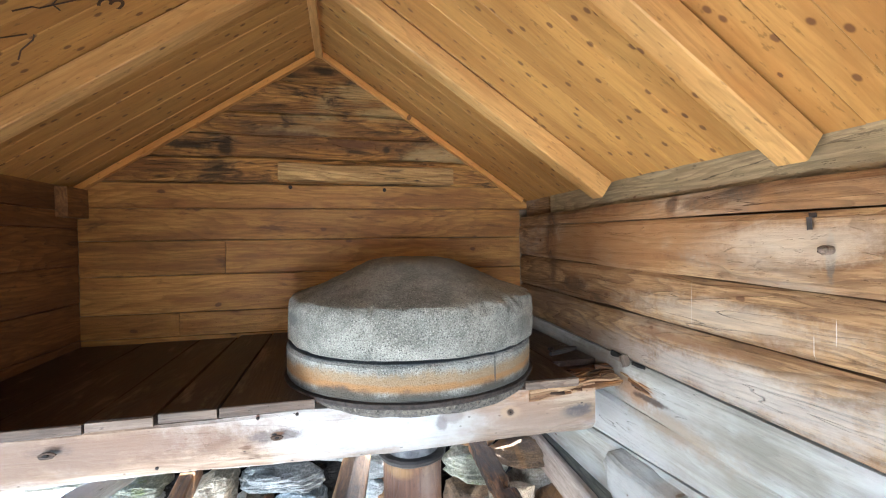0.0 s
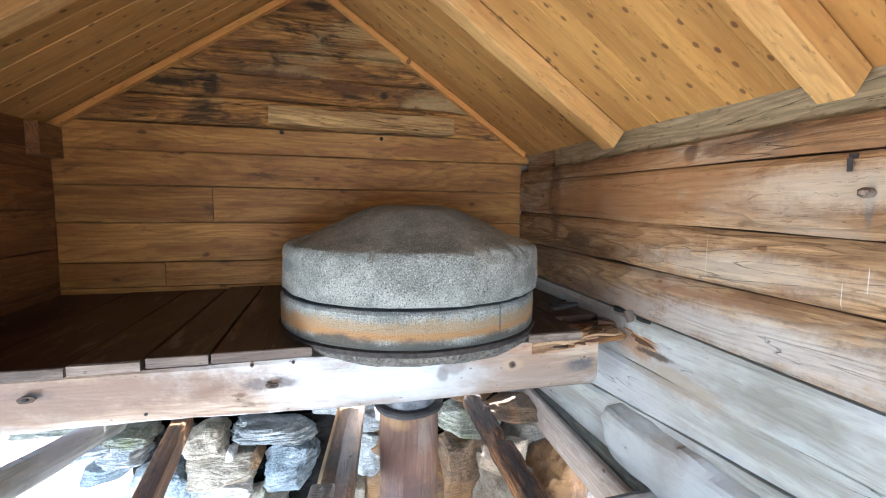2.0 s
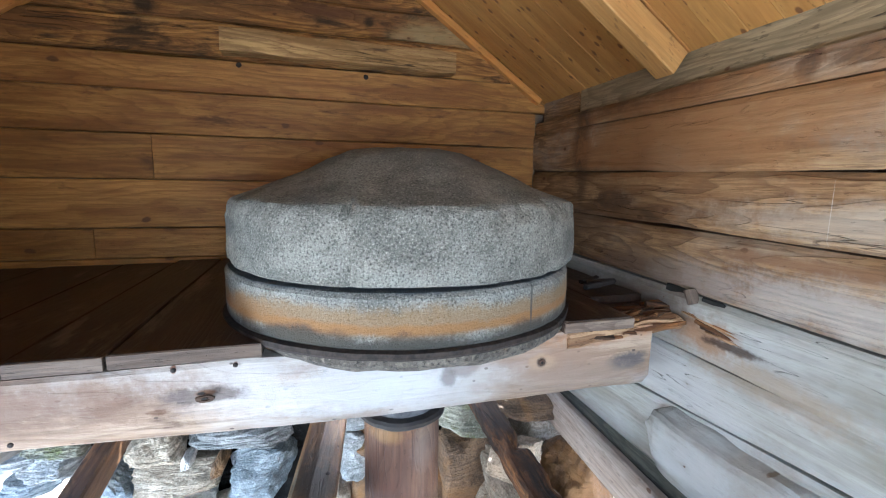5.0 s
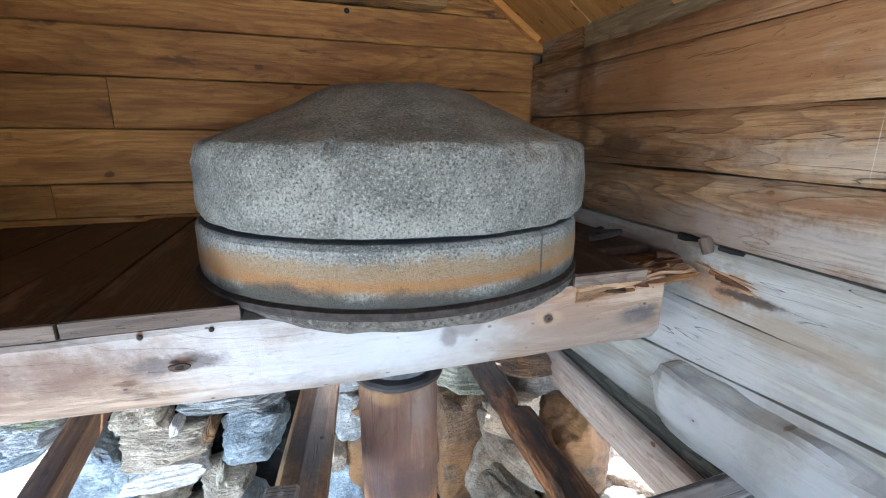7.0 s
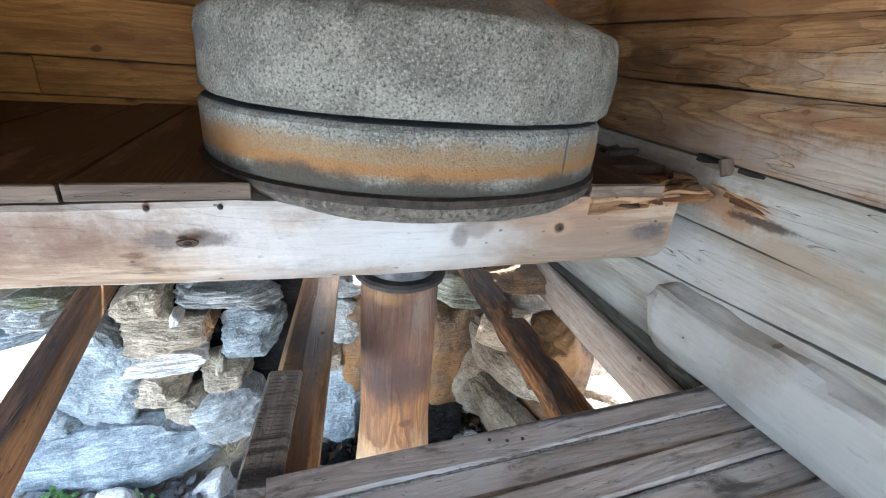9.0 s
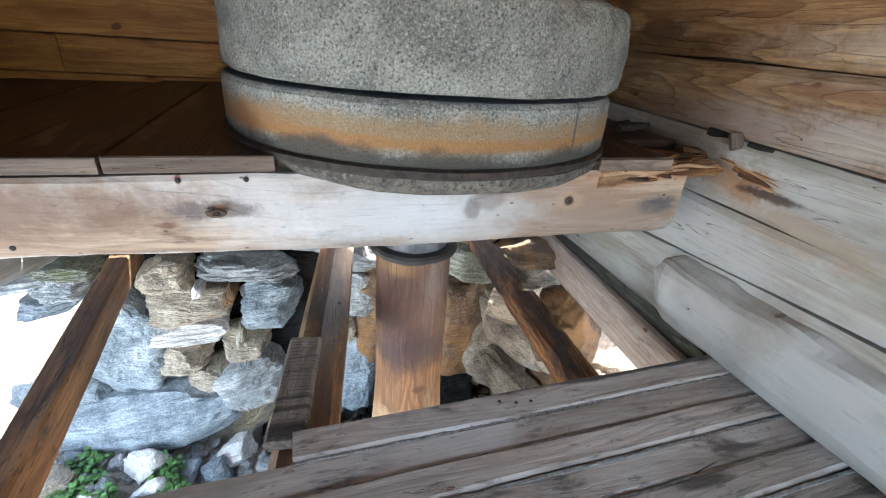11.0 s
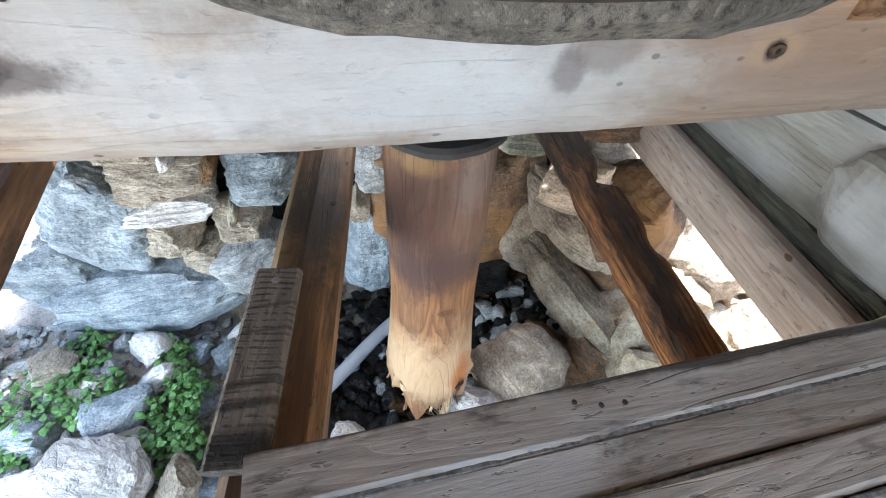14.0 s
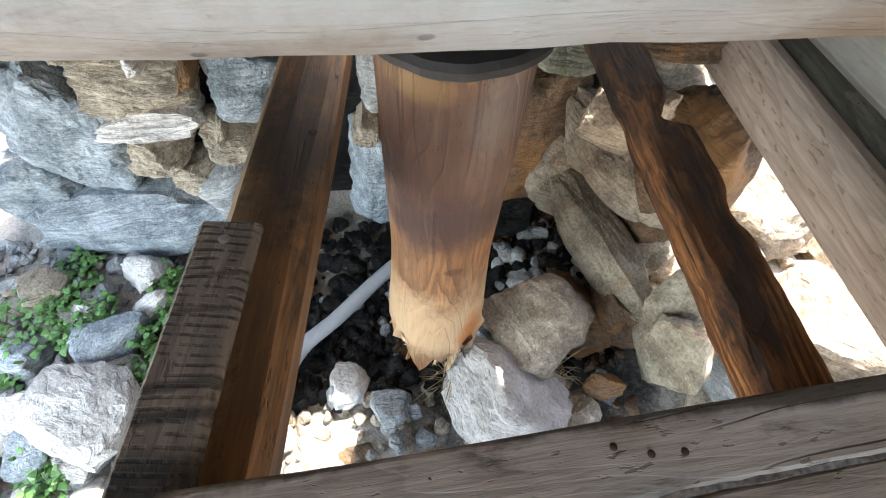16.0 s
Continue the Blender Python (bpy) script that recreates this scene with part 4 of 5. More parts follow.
part("neck", lathe([(0.13, 1.38), (0.13, 1.74)], 32, 0.02), NECK, shaft, "charred wooden neck", pose(0.381, 2.175, 0))

# ---- lower floor and joists ----
floor = thing("floor", (0.5, 0.6, 1.15), "worn dark floor boards with gritty joints", "floor", kind="structure")
y, k = 1.578, 0
rnd = random.Random(4)
while y > FRONT + 0.1:
    wide = 0.10 if k == 0 else rnd.uniform(0.085, 0.11)
    x0 = -0.06 if k == 0 else -0.62 - 0.1 * (k % 3)
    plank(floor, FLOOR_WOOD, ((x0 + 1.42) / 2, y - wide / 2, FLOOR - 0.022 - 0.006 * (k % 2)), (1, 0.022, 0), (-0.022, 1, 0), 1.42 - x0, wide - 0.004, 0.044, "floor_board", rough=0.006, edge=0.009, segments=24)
    y -= wide
    k += 1
    if k < 7:
        tagged(part("grit", bar(rounded(0.010, 0.012, 6), 1.36 - max(x0, -0.06), 60, 0.003, seed=k, waves=30.0), GRIT, floor, "", lie(((max(x0, -0.06) + 1.36) / 2, y, FLOOR - 0.009), (1, 0.022, 0), (-0.022, 1, 0))), kind="stuff")


# added unseen sheet that stops light leaking up between the floor boards
part("under_boards", box_mesh(0.0, 1.40, FRONT + 0.1, 1.53, 1.112, 1.1235), DECK_WOOD, floor)


def joist(mat, far, near, wide, deep, label, profile="round", rough=0.006, z=1.12, segments=14, taper=1.0):
    (xf, yf), (xn, yn) = far, near
    way = Vector((xf - xn, yf - yn, 0))
    shape = rounded(wide, deep) if profile == "round" else boxed(wide, deep, 0.008)
    ob = part("joist", bar(shape, way.length, segments, rough, seed=xf * 11, taper=taper), mat, None, "", lie(((xf + xn) / 2, (yf + yn) / 2, z - deep / 2), way, (0, 0, 1)))
    return tagged(ob, label, "joist", "floor joists")


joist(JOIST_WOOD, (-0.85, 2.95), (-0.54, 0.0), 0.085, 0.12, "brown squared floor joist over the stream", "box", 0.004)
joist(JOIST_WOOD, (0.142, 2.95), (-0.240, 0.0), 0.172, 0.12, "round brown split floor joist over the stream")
way = Vector((0.90 - 0.77, 2.75, 0))
bm = bar(rounded(0.135, 0.11, 20, 0.7), way.length, 110, 0.006, seed=5, waves=4.0, taper=0.92)
for v in bm.verts:               # rotted sides: long hollows along the grain and bites out of the edges
    p = v.co.copy()
    hollow = noise.noise(Vector((p.x * 3.5, p.y * 30.0, p.z * 30.0)))
    bite = max(0.0, noise.noise(Vector((p.x * 6.5, 3.0 if p.y > 0 else 8.0, 1.0))) - 0.12)
    v.co.y -= math.copysign(1, p.y) * (0.055 * bite * (1 if p.y < 0 else 0.45)) * min(1.0, abs(p.y) / 0.04)
    v.co.z += 0.012 * hollow - (0.05 * bite if p.z > 0 and p.y < 0 else 0.0)
    v.co.y += 0.006 * noise.noise(Vector((p.x * 24.0, p.y * 60.0, p.z * 60.0)))
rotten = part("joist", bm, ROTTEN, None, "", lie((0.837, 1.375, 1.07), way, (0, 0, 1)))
tagged(rotten, "rotten brown floor joist with ragged edges", "joist", "floor joists")
joist(JOIST_PALE, (1.325, 2.95), (1.172, 0.0), 0.045, 0.19, "pale upright floor joist board", "box", 0.003)
joist(DARK_WOOD, (1.46, 2.95), (1.385, 1.60), 0.215, 0.16, "dark greenish timber beside the wall", "round", 0.012, 1.165)
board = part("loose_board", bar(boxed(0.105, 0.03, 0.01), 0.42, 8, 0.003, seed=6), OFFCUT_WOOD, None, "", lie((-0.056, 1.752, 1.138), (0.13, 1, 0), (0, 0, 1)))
tagged(board, "weathered board offcut lying on a joist", "board")

PALE_METAL = plain("worn_nail_metal", (0.30, 0.29, 0.28), 0.5, 0.6)


def nail_in(parent, at, turn=(0, 0, 0), size=0.009, mat=IRON):
    part("nail", lathe([(size, 0), (size * 1.05, 0.002), (size * 0.5, 0.004)], 10), mat, parent, "", pose(*at, *turn))


nail_in(bpy.data.objects["joist.001"], (0.098, 2.20, 1.119))
nail_in(board, (-0.032, 1.925, 1.152), mat=PALE_METAL)
for x, z in ((-0.26, 1.765), (-0.12, 1.765), (-0.60, 1.62), (0.746, 1.684)):
    nail_in(beam, (x, 1.7655, z), (90, 0, 0), 0.006)
for x, y in ((0.499, 1.538), (0.545, 1.524), (0.261, 1.532), (0.590, 1.521)):
    nail_in(floor, (x, y, 1.1675), size=0.005)
KNOT = wood("beam_knot_wood", (0.15, 0.09, 0.055), (0.06, 0.035, 0.022), grain=1.0, knots=0.0, bump=0.8, cracks=2.0)
for x, z, wide, high in ((-0.193, 1.684, 0.022, 0.010), (-0.935, 1.706, 0.028, 0.013), (0.746, 1.685, 0.013, 0.010)):
    bm = lathe([(1.0, 0.0), (0.92, 0.0045), (0.45, 0.005), (0.38, 0.001), (0.05, -0.002)], 28)
    for v in bm.verts:
        f = 1 + 0.35 * noise.noise(Vector((v.co.x * 1.3, v.co.y * 1.3, x * 9)))
        v.co.x, v.co.y = v.co.x * wide * f, v.co.y * high * f
    knot = part("knot", bm, KNOT, beam, "dark weathered knot", pose(x, 1.7655, z, 90))
    bm = lathe([(0.40, 0.0), (0.34, 0.0032), (0.06, 0.0036)], 20)
    for v in bm.verts:
        v.co.x, v.co.y = v.co.x * wide, v.co.y * high
    part("knot_hole", bm, PEG, knot, "dark rotted hole", pose(x - wide * 0.1, 1.7645, z, 90))
sill_shape = [(-0.10, -0.14), (0.03, -0.145), (0.062, -0.115), (0.082, -0.06), (0.09, 0.0), (0.09, 0.055), (0.084, 0.088), (0.068, 0.104), (0.045, 0.113), (0.02, 0.122), (-0.02, 0.128), (-0.10, 0.13)]
bm = bar(sill_shape, 2.40, 90, 0.011, cut=(0.0, -0.12), seed=12, waves=5.0)
for v in bm.verts:
    n = noise.noise(Vector((v.co.x * 9.0, v.co.y * 14.0, v.co.z * 14.0)))
    if v.co.z > 0.05:
        v.co.z += 0.010 * n
    else:
        v.co.y += 0.004 * n
    if v.co.x > 1.12:            # the far end is broken and rounded off
        f = (v.co.x - 1.12) / 0.08
        v.co.y -= 0.035 * f * f * (1 if v.co.y > 0 else 0)
        v.co.z -= 0.03 * f * f * (1 if v.co.z > 0.05 else -0.8)
        v.co.x += 0.03 * noise.noise(Vector((v.co.y * 25.0, v.co.z * 25.0, 2.0)))
sill = part("sill_log", bm, SILL_WOOD, None, "", lie((1.33, 1.885 - 1.2, 1.312), (0, 1, 0), (0, 0, 1)))
tagged(sill, "pale grey sill log with a broken end", "log")

# ---- rotten wood where the beam meets the wall ----
HEARTWOOD = wood("crumbling_heartwood", (0.46, 0.29, 0.16), (0.22, 0.11, 0.05), stain=(0.05, 0.025, 0.014), stain_at=0.52, grain=1.1, knots=0.0, rough=0.85, bump=1.0, cracks=2.5)
rot = thing("rotten_beam_end", (1.15, 1.83, 1.75), "crumbling orange-brown rotten wood where the beam meets the wall", "rotten wood")
rnd = random.Random(21)
for q in range(26):
    along = rnd.random()
    at = (0.88 + 0.42 * along, 1.775 + rnd.uniform(0.0, 0.05 + 0.14 * along), 1.762 + rnd.uniform(-0.02, 0.03) + 0.015 * along)
    part("splinter", bar(rounded(rnd.uniform(0.012, 0.04), rnd.uniform(0.01, 0.03), 7), rnd.uniform(0.07, 0.24), 10, 0.010, seed=q, waves=11.0, taper=rnd.uniform(0.3, 0.8)), ROTTEN, rot, "", lie(at, (1, rnd.uniform(-0.35, 0.45), rnd.uniform(-0.12, 0.12)), (0, 0, 1)))
for q in range(4):
    part("splinter", bar(rounded(0.012, rnd.uniform(0.008, 0.016), 7), rnd.uniform(0.1, 0.2), 8, 0.005, seed=40 + q, waves=11.0, taper=0.5), ROTTEN, rot, "", lie((1.319, rnd.uniform(1.57, 1.7), 1.765 + rnd.uniform(-0.02, 0.02)), (0.02, -1, rnd.uniform(-0.12, 0.0)), (0, 0, 1)))
part("rotten_core", bar(rounded(0.075, 0.062, 14), 0.46, 30, 0.012, seed=77, waves=9.0, taper=0.8), HEARTWOOD, rot, "pale crumbling heartwood", lie((1.06, 1.80, 1.758), (1, 0.06, 0.03), (0, 0, 1)))
for q in range(4):
    part("splinter", bar(rounded(0.022, rnd.uniform(0.012, 0.024), 7), rnd.uniform(0.14, 0.26), 10, 0.007, seed=140 + q, waves=11.0, taper=0.4), ROTTEN if q % 3 else HEARTWOOD, rot, "", lie((1.318, 1.68 - 0.02 * q, 1.778 - 0.012 * q + rnd.uniform(-0.01, 0.01)), (0.03, -1, -0.12), (0, 0, 1)))
part("plug", bar(rounded(0.03, 0.045, 10), 0.05, 6, 0.005, seed=9, waves=14.0), DECK_END, rot, "pale wooden plug", lie((1.312, 1.775, 1.858), (0, 0.5, 1), (1, 0, 0)))
# solid near-black bars stand for the shade inside the open gaps
GAP_SHADE = plain("deep_shadowed_gap", (0.01, 0.008, 0.006), 0.95)
for y0, z0, ln, h in ((1.85, 1.862, 0.10, 0.045), (1.70, 1.850, 0.085, 0.036), (1.63, 1.765, 0.20, 0.045)):
    tagged(part("wall_gap", bar(rounded(0.02, h * 0.7, 8), ln, 8, 0.008, seed=y0 * 7, waves=12), GAP_SHADE, None, "", lie((RIGHT + 0.010, y0, z0), (0, 1, 0.06), (0, 0, 1))), "near-black bar painting the shade of a gap between wall logs", "gap", "wall gaps", kind="structure")

for x, y, ln, way in ((1.15, 2.06, 0.16, (1, 0.25, 0.03)), (1.19, 2.11, 0.12, (1, -0.2, 0.05)), (1.17, 2.16, 0.14, (0.9, 0.5, 0.02))):
    tagged(part("dark_stick", bar(rounded(0.024, 0.02, 8, 1.0), ln, 8, 0.006, seed=x * 30, waves=9.0, taper=0.7), CHAR, None, "", lie((x, y, 1.843), way, (0, 0, 1))), "charred dark stick lying on the deck", "stick", "charred sticks")

# iron hook and wooden peg on the right wall
hook = thing("wall_hook", (1.30, 0.95, 2.47), "small dark iron hook on the log wall", "hook")
part("hook_plate", bar(boxed(0.008, 0.014, 0.002), 0.018, 3, 0.004, seed=2), IRON, hook, "", lie((1.312, 0.965, 2.475), (0, 1, 0), (0, 0, 1)))
part("hook_shank", bar(rounded(0.008, 0.008, 8, 1.0), 0.035, 4, 0.005, seed=5), IRON, hook, "", lie((1.298, 0.965, 2.452), (0.1, 0, -1), (0, 1, 0)))
peg = part("wooden_peg", lathe([(0.012, 0), (0.013, 0.03), (0.008, 0.036)], 12, 0.05), DECK_END, None, "", pose(1.316, 0.921, 2.38, 0, -90))
tagged(peg, "short pale wooden peg in the log wall", "peg")

# ---- foundation stones ----
G, B, T, R, M, W, O = ROCK_GREY, ROCK_BLUE, ROCK_TAN, ROCK_RUST, ROCK_MOSS, ROCK_WHITE, ROCK_OLIVE
foundation = thing("foundation_wall", (0, 3.0, -0.3), "dry stone foundation wall of flat grey and tan rocks", "stone wall", kind="structure")
# added near-black sheet: shade for the stone gaps, with a slot for the sun
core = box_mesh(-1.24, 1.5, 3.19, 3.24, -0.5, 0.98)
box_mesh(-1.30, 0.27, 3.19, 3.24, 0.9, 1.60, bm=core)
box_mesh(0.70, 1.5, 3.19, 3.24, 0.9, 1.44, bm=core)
part("rubble_core", core, ROCK_WET_SHADE, foundation, "added near-black backing that puts shade between the stones")
k = 0
for x, z, w, h, tilt, mat in ((-0.36, 0.86, 0.55, 0.16, 2, G), (-0.77, 0.84, 0.26, 0.22, -4, T), (-1.18, 0.93, 0.29, 0.10, 3, M), (-1.23, 0.82, 0.28, 0.15, 2, G), (-0.69, 0.64, 0.45, 0.22, 5, T), (-0.75, 0.49, 0.51, 0.16, 3, W), (-0.26, 0.62, 0.38, 0.34, -8, B),
                              (-0.42, 0.36, 0.28, 0.23, 6, T), (-0.76, 0.29, 0.28, 0.22, 8, T), (-0.66, 0.09, 0.35, 0.27, -6, T), (-1.04, 0.41, 0.45, 0.73, 10, B), (0.26, 0.65, 0.21, 0.31, 0, G), (0.17, 0.41, 0.12, 0.15, 20, T),
                              (0.23, 0.00, 0.39, 0.82, 4, B), (0.28, 0.87, 0.24, 0.12, 0, G), (0.98, 0.62, 0.35, 0.35, 4, R), (-0.61, 0.77, 0.06, 0.07, 15, W), (-0.47, 0.70, 0.07, 0.13, 30, R), (-0.44, 0.44, 0.06, 0.11, 10, O),
                              (-1.55, 1.06, 0.45, 0.16, 4, M), (-1.44, 0.88, 0.36, 0.13, 3, G), (-1.32, 0.72, 0.30, 0.13, -3, B), (-1.38, 0.10, 0.5, 0.5, 8, B)):
    deep = 0.34 if w > 0.25 else 0.22
    rock("stone", mat, (x, 2.95 + deep / 2 - 0.03, z), (w * 1.01, deep, h * 0.99), 20 + k, foundation, (0, tilt, 0), 5 if w > 0.25 else 4, slab=True)
    k += 1
for x, y, z, w, d, h, tilt, mat in ((-0.98, 2.98, -0.04, 1.15, 0.44, 0.40, -7, B), (-0.40, 3.0, 0.13, 0.42, 0.36, 0.34, -14, G), (0.45, 3.08, 0.55, 0.5, 0.35, 0.9, 0, R), (0.93, 2.95, 0.86, 0.46, 0.34, 0.24, 3, M),
                                    (0.90, 2.90, 0.42, 0.40, 0.34, 0.72, -5, R), (0.55, 3.08, 0.99, 0.44, 0.26, 0.16, 0, T), (0.10, 3.1, 1.01, 0.50, 0.26, 0.14, 0, G), (0.10, 3.1, 1.22, 0.36, 0.25, 0.26, 3, G), (1.1, 3.08, 1.25, 0.5, 0.25, 0.24, 3, G), (0.95, 2.98, 1.05, 0.4, 0.3, 0.16, 4, R), (0.66, 2.98, 0.30, 0.5, 0.3, 0.6, 0, R), (0.74, 2.88, -0.02, 0.5, 0.36, 0.4, 0, ROCK_WET_SHADE), (1.08, 2.80, 0.25, 0.45, 0.3, 0.6, 10, T),
                                    (-0.35, 3.1, 1.16, 0.56, 0.3, 0.20, 0, G), (-0.90, 3.1, 1.12, 0.56, 0.3, 0.20, 2, M), (-1.45, 3.1, 1.22, 0.6, 0.3, 0.24, 2, M), (-0.60, 3.1, 1.32, 0.6, 0.26, 0.2, 0, T), (-0.15, 3.12, 1.34, 0.26, 0.2, 0.18, 0, T), (-1.15, 3.1, 1.36, 0.5, 0.26, 0.18, 0, G)):
    rock("stone", mat, (x, y, z), (w, d, h), 50 + k, foundation, (0, tilt, 0), 4 if w > 0.3 else 3, slab=True)
    k += 1
side = thing("side_foundation", (1.2, 2.4, -0.2), "rounded foundation boulders beside the stream", "stone wall", kind="structure")
for at, way, long, wide, high, mat in (((1.14, 2.56, 0.55), (0.27, -0.45, -0.20), 0.66, 0.34, 0.34, T), ((1.13, 2.40, 0.21), (0.29, -0.58, -0.27), 0.80, 0.25, 0.19, O), ((1.04, 2.54, 0.81), (1, -0.2, -0.15), 0.30, 0.26, 0.24, T),
                                       ((1.17, 2.38, 0.62), (0.5, -0.6, -0.4), 0.22, 0.16, 0.17, R), ((1.38, 2.08, 0.26), (0.1, -0.2, -1), 0.66, 0.40, 0.20, O), ((1.22, 2.75, 1.00), (1, 0, 0), 0.5, 0.4, 0.17, R),
                                       ((1.02, 2.20, -0.06), (0.6, -0.6, -0.1), 0.42, 0.30, 0.26, R), ((1.20, 2.20, 0.0), (0.3, -0.9, -0.1), 0.46, 0.26, 0.32, R), ((1.40, 2.55, 0.50), (1, 0, 0), 0.42, 0.5, 0.8, R),
                                       # the pair of stones at z 0.98 is added to block the sun
                                       ((1.34, 2.50, 0.05), (1, 0, 0), 0.5, 0.5, 0.4, O), ((1.50, 2.78, 0.98), (1, 0, 0), 0.42, 0.4, 0.36, O), ((1.45, 3.0, 0.98), (1, 0, 0), 0.5, 0.42, 0.42, G), ((1.42, 2.98, 0.5), (1, 0, 0), 0.5, 0.4, 0.6, T)):
    part("stone", rock_mesh((long, wide, high), 70 + k, 5, 8, 0.3, ledges=0.02), mat, side, "", lie(at, way, (0, 0, 1)))
    k += 1

# ---- loose stones ----
for x, y, z, w, d, h, mat, label in ((0.83, 2.14, 0.02, 0.52, 0.46, 0.40, T, "large rounded tan boulder beside the shaft"), (0.63, 1.87, -0.04, 0.52, 0.44, 0.34, W, "pale cracked angular boulder under the floor"),
                                     (1.28, 1.93, 0.13, 0.22, 0.40, 0.62, O, "olive-tan pointed stone standing on edge"), (1.05, 1.86, -0.02, 0.18, 0.11, 0.11, R, "smooth brown block-like stone"),
                                     (0.93, 1.77, -0.06, 0.20, 0.17, 0.14, T, "small pinkish stone on the bank"), (-1.01, 2.04, -0.13, 0.38, 0.46, 0.26, W, "large pale angular rock in gravel"),
                                     (-1.32, 2.05, -0.15, 0.28, 0.32, 0.2, W, "pale broken rock in the gravel"), (-1.25, 2.48, -0.17, 0.18, 0.2, 0.14, W, "small pale rock among green plants"),
                                     (-0.95, 2.70, -0.13, 0.23, 0.2, 0.15, W, "white angular rock below the wall"), (-0.02, 2.04, -0.22, 0.18, 0.22, 0.12, W, "pale flat stone in the stream bed"), (0.17, 1.92, -0.22, 0.19, 0.19, 0.12, G, "grey flat stone in the stream bed"),
                                     (1.56, 1.95, 0.08, 0.46, 0.7, 0.46, G, "pale sunlit boulder outside the wall"), (2.1, 2.65, 0.12, 0.7, 0.8, 0.45, T, "pale sunlit boulder outside the wall"), (2.1, 1.9, 0.12, 0.6, 0.7, 0.4, T, "pale sunlit boulder outside the wall"),
                                     (-0.16, 1.80, -0.24, 0.26, 0.2, 0.1, T, "flat tan stone in a patch of sun"), (-0.33, 1.85, -0.23, 0.16, 0.18, 0.1, W, "small pale stone in a patch of sun"), (0.02, 1.74, -0.24, 0.18, 0.16, 0.1, R, "brown stone on the dry bank"), (0.98, 2.30, -0.05, 0.2, 0.14, 0.14, W, "small white stone by the stream"), (-0.72, 1.98, -0.12, 0.2, 0.26, 0.2, T, "upright tan stone in the gravel")):
    round_one = label.startswith("large rounded")
    tagged(rock("boulder", mat, (x, y, z), (w, d, h), 131 + 7 * k, None, (0, 0, 10 if round_one else 25 * k), 5 if w > 0.3 else 4, "", round_one, 4 if round_one else 9), label, "rock", "loose rocks")
    k += 1
rnd = random.Random(77)
kept = [(-1.01, 2.04), (-1.32, 2.05), (-0.95, 2.7)]
while len(kept) < 78:
    x, y = rnd.uniform(-2.2, -0.45), rnd.uniform(1.0, 2.75)
    r = rnd.uniform(0.09, 0.25)
    if min(math.hypot(x - a, y - b) for a, b in kept) < 0.14:
        continue
    kept.append((x, y))
    tagged(rock("rubble_stone", rnd.choice((W, W, G, T, B)), (x, y, ground_height(x, y) + r * 0.15), (r, r * rnd.uniform(0.8, 1.4), r * 0.7), 300 + len(kept), None, (rnd.uniform(-20, 20), rnd.uniform(-20, 20), rnd.uniform(0, 360)), 3), "pale broken stone lying on gravel", "rock", "rubble stones")


def scatter(name, mat, count, xs, ys, sizes, seed, label):
    """Many small stones on the ground, in one mesh."""
    rnd = random.Random(seed)
    shapes = []
    for q in range(6):
        bm = rock_mesh((1, 1, 0.7), seed + q, 2, 8)
        shapes.append(([v.co.copy() for v in bm.verts], [[v.index for v in f.verts] for f in bm.faces]))
        bm.free()
    verts, faces = [], []
    for _ in range(count):
        x, y = rnd.uniform(*xs), rnd.uniform(*ys)
        r = rnd.uniform(*sizes) * rnd.uniform(0.5, 1.0)
        m = pose(x, y, ground_height(x, y) + r * 0.15, rnd.uniform(-40, 40), rnd.uniform(-40, 40), rnd.uniform(0, 360))
        cos, tris = rnd.choice(shapes)
        base = len(verts)
        verts += [m @ (c * r) for c in cos]
        faces += [[base + i for i in t] for t in tris]
    mesh = bpy.data.meshes.new(name)
    mesh.from_pydata([tuple(v) for v in verts], [], faces)
    mesh.materials.append(mat)
    return tagged(new(name, mesh), label, "gravel", kind="stuff")


scatter("stream_pebbles", ROCK_WET_SHADE, 900, (-0.35, 1.2), (1.98, 2.95), (0.04, 0.13), 11, "wet dark pebbles in the stream bed")
scatter("pale_gravel", ROCK_GREY, 1500, (-2.3, -0.42), (0.9, 2.9), (0.03, 0.12), 12, "pale grey gravel beside the stream")
scatter("grey_pebbles", ROCK_GREY, 110, (-0.4, 1.2), (1.5, 2.9), (0.05, 0.15), 13, "grey stones scattered in the stream")
scatter("stream_stones", ROCK_GREY, 34, (0.35, 1.0), (2.15, 2.75), (0.09, 0.19), 19, "grey angular stones in the wet stream bed")
scatter("brown_pebbles", ROCK_RUST, 220, (0.55, 1.25), (1.55, 2.5), (0.03, 0.10), 16, "small brown stones between the boulders")
scatter("tan_pebbles", ROCK_TAN, 160, (-0.45, 0.6), (1.2, 2.0), (0.02, 0.09), 15, "small tan stones on the dry bank")
scatter("sunny_gravel", ROCK_TAN, 260, (1.35, 3.4), (0.8, 4.0), (0.1, 0.4), 14, "sunlit pale gravel outside the wall")

# shallow water
WATER, wt, ws = nodes_of("shallow_water")
ws.inputs["Base Color"].default_value = (0.02, 0.018, 0.014, 1)
ws.inputs["Roughness"].default_value = 0.06
ripple = add(wt, "Bump", Strength=0.25, Distance=0.01)
wt.links.new(noise_of(wt, local_place(wt, (14, 14, 14), False), 1.0, 3), ripple.inputs["Height"])
wt.links.new(ripple.outputs[0], ws.inputs["Normal"])
bm = bmesh.new()
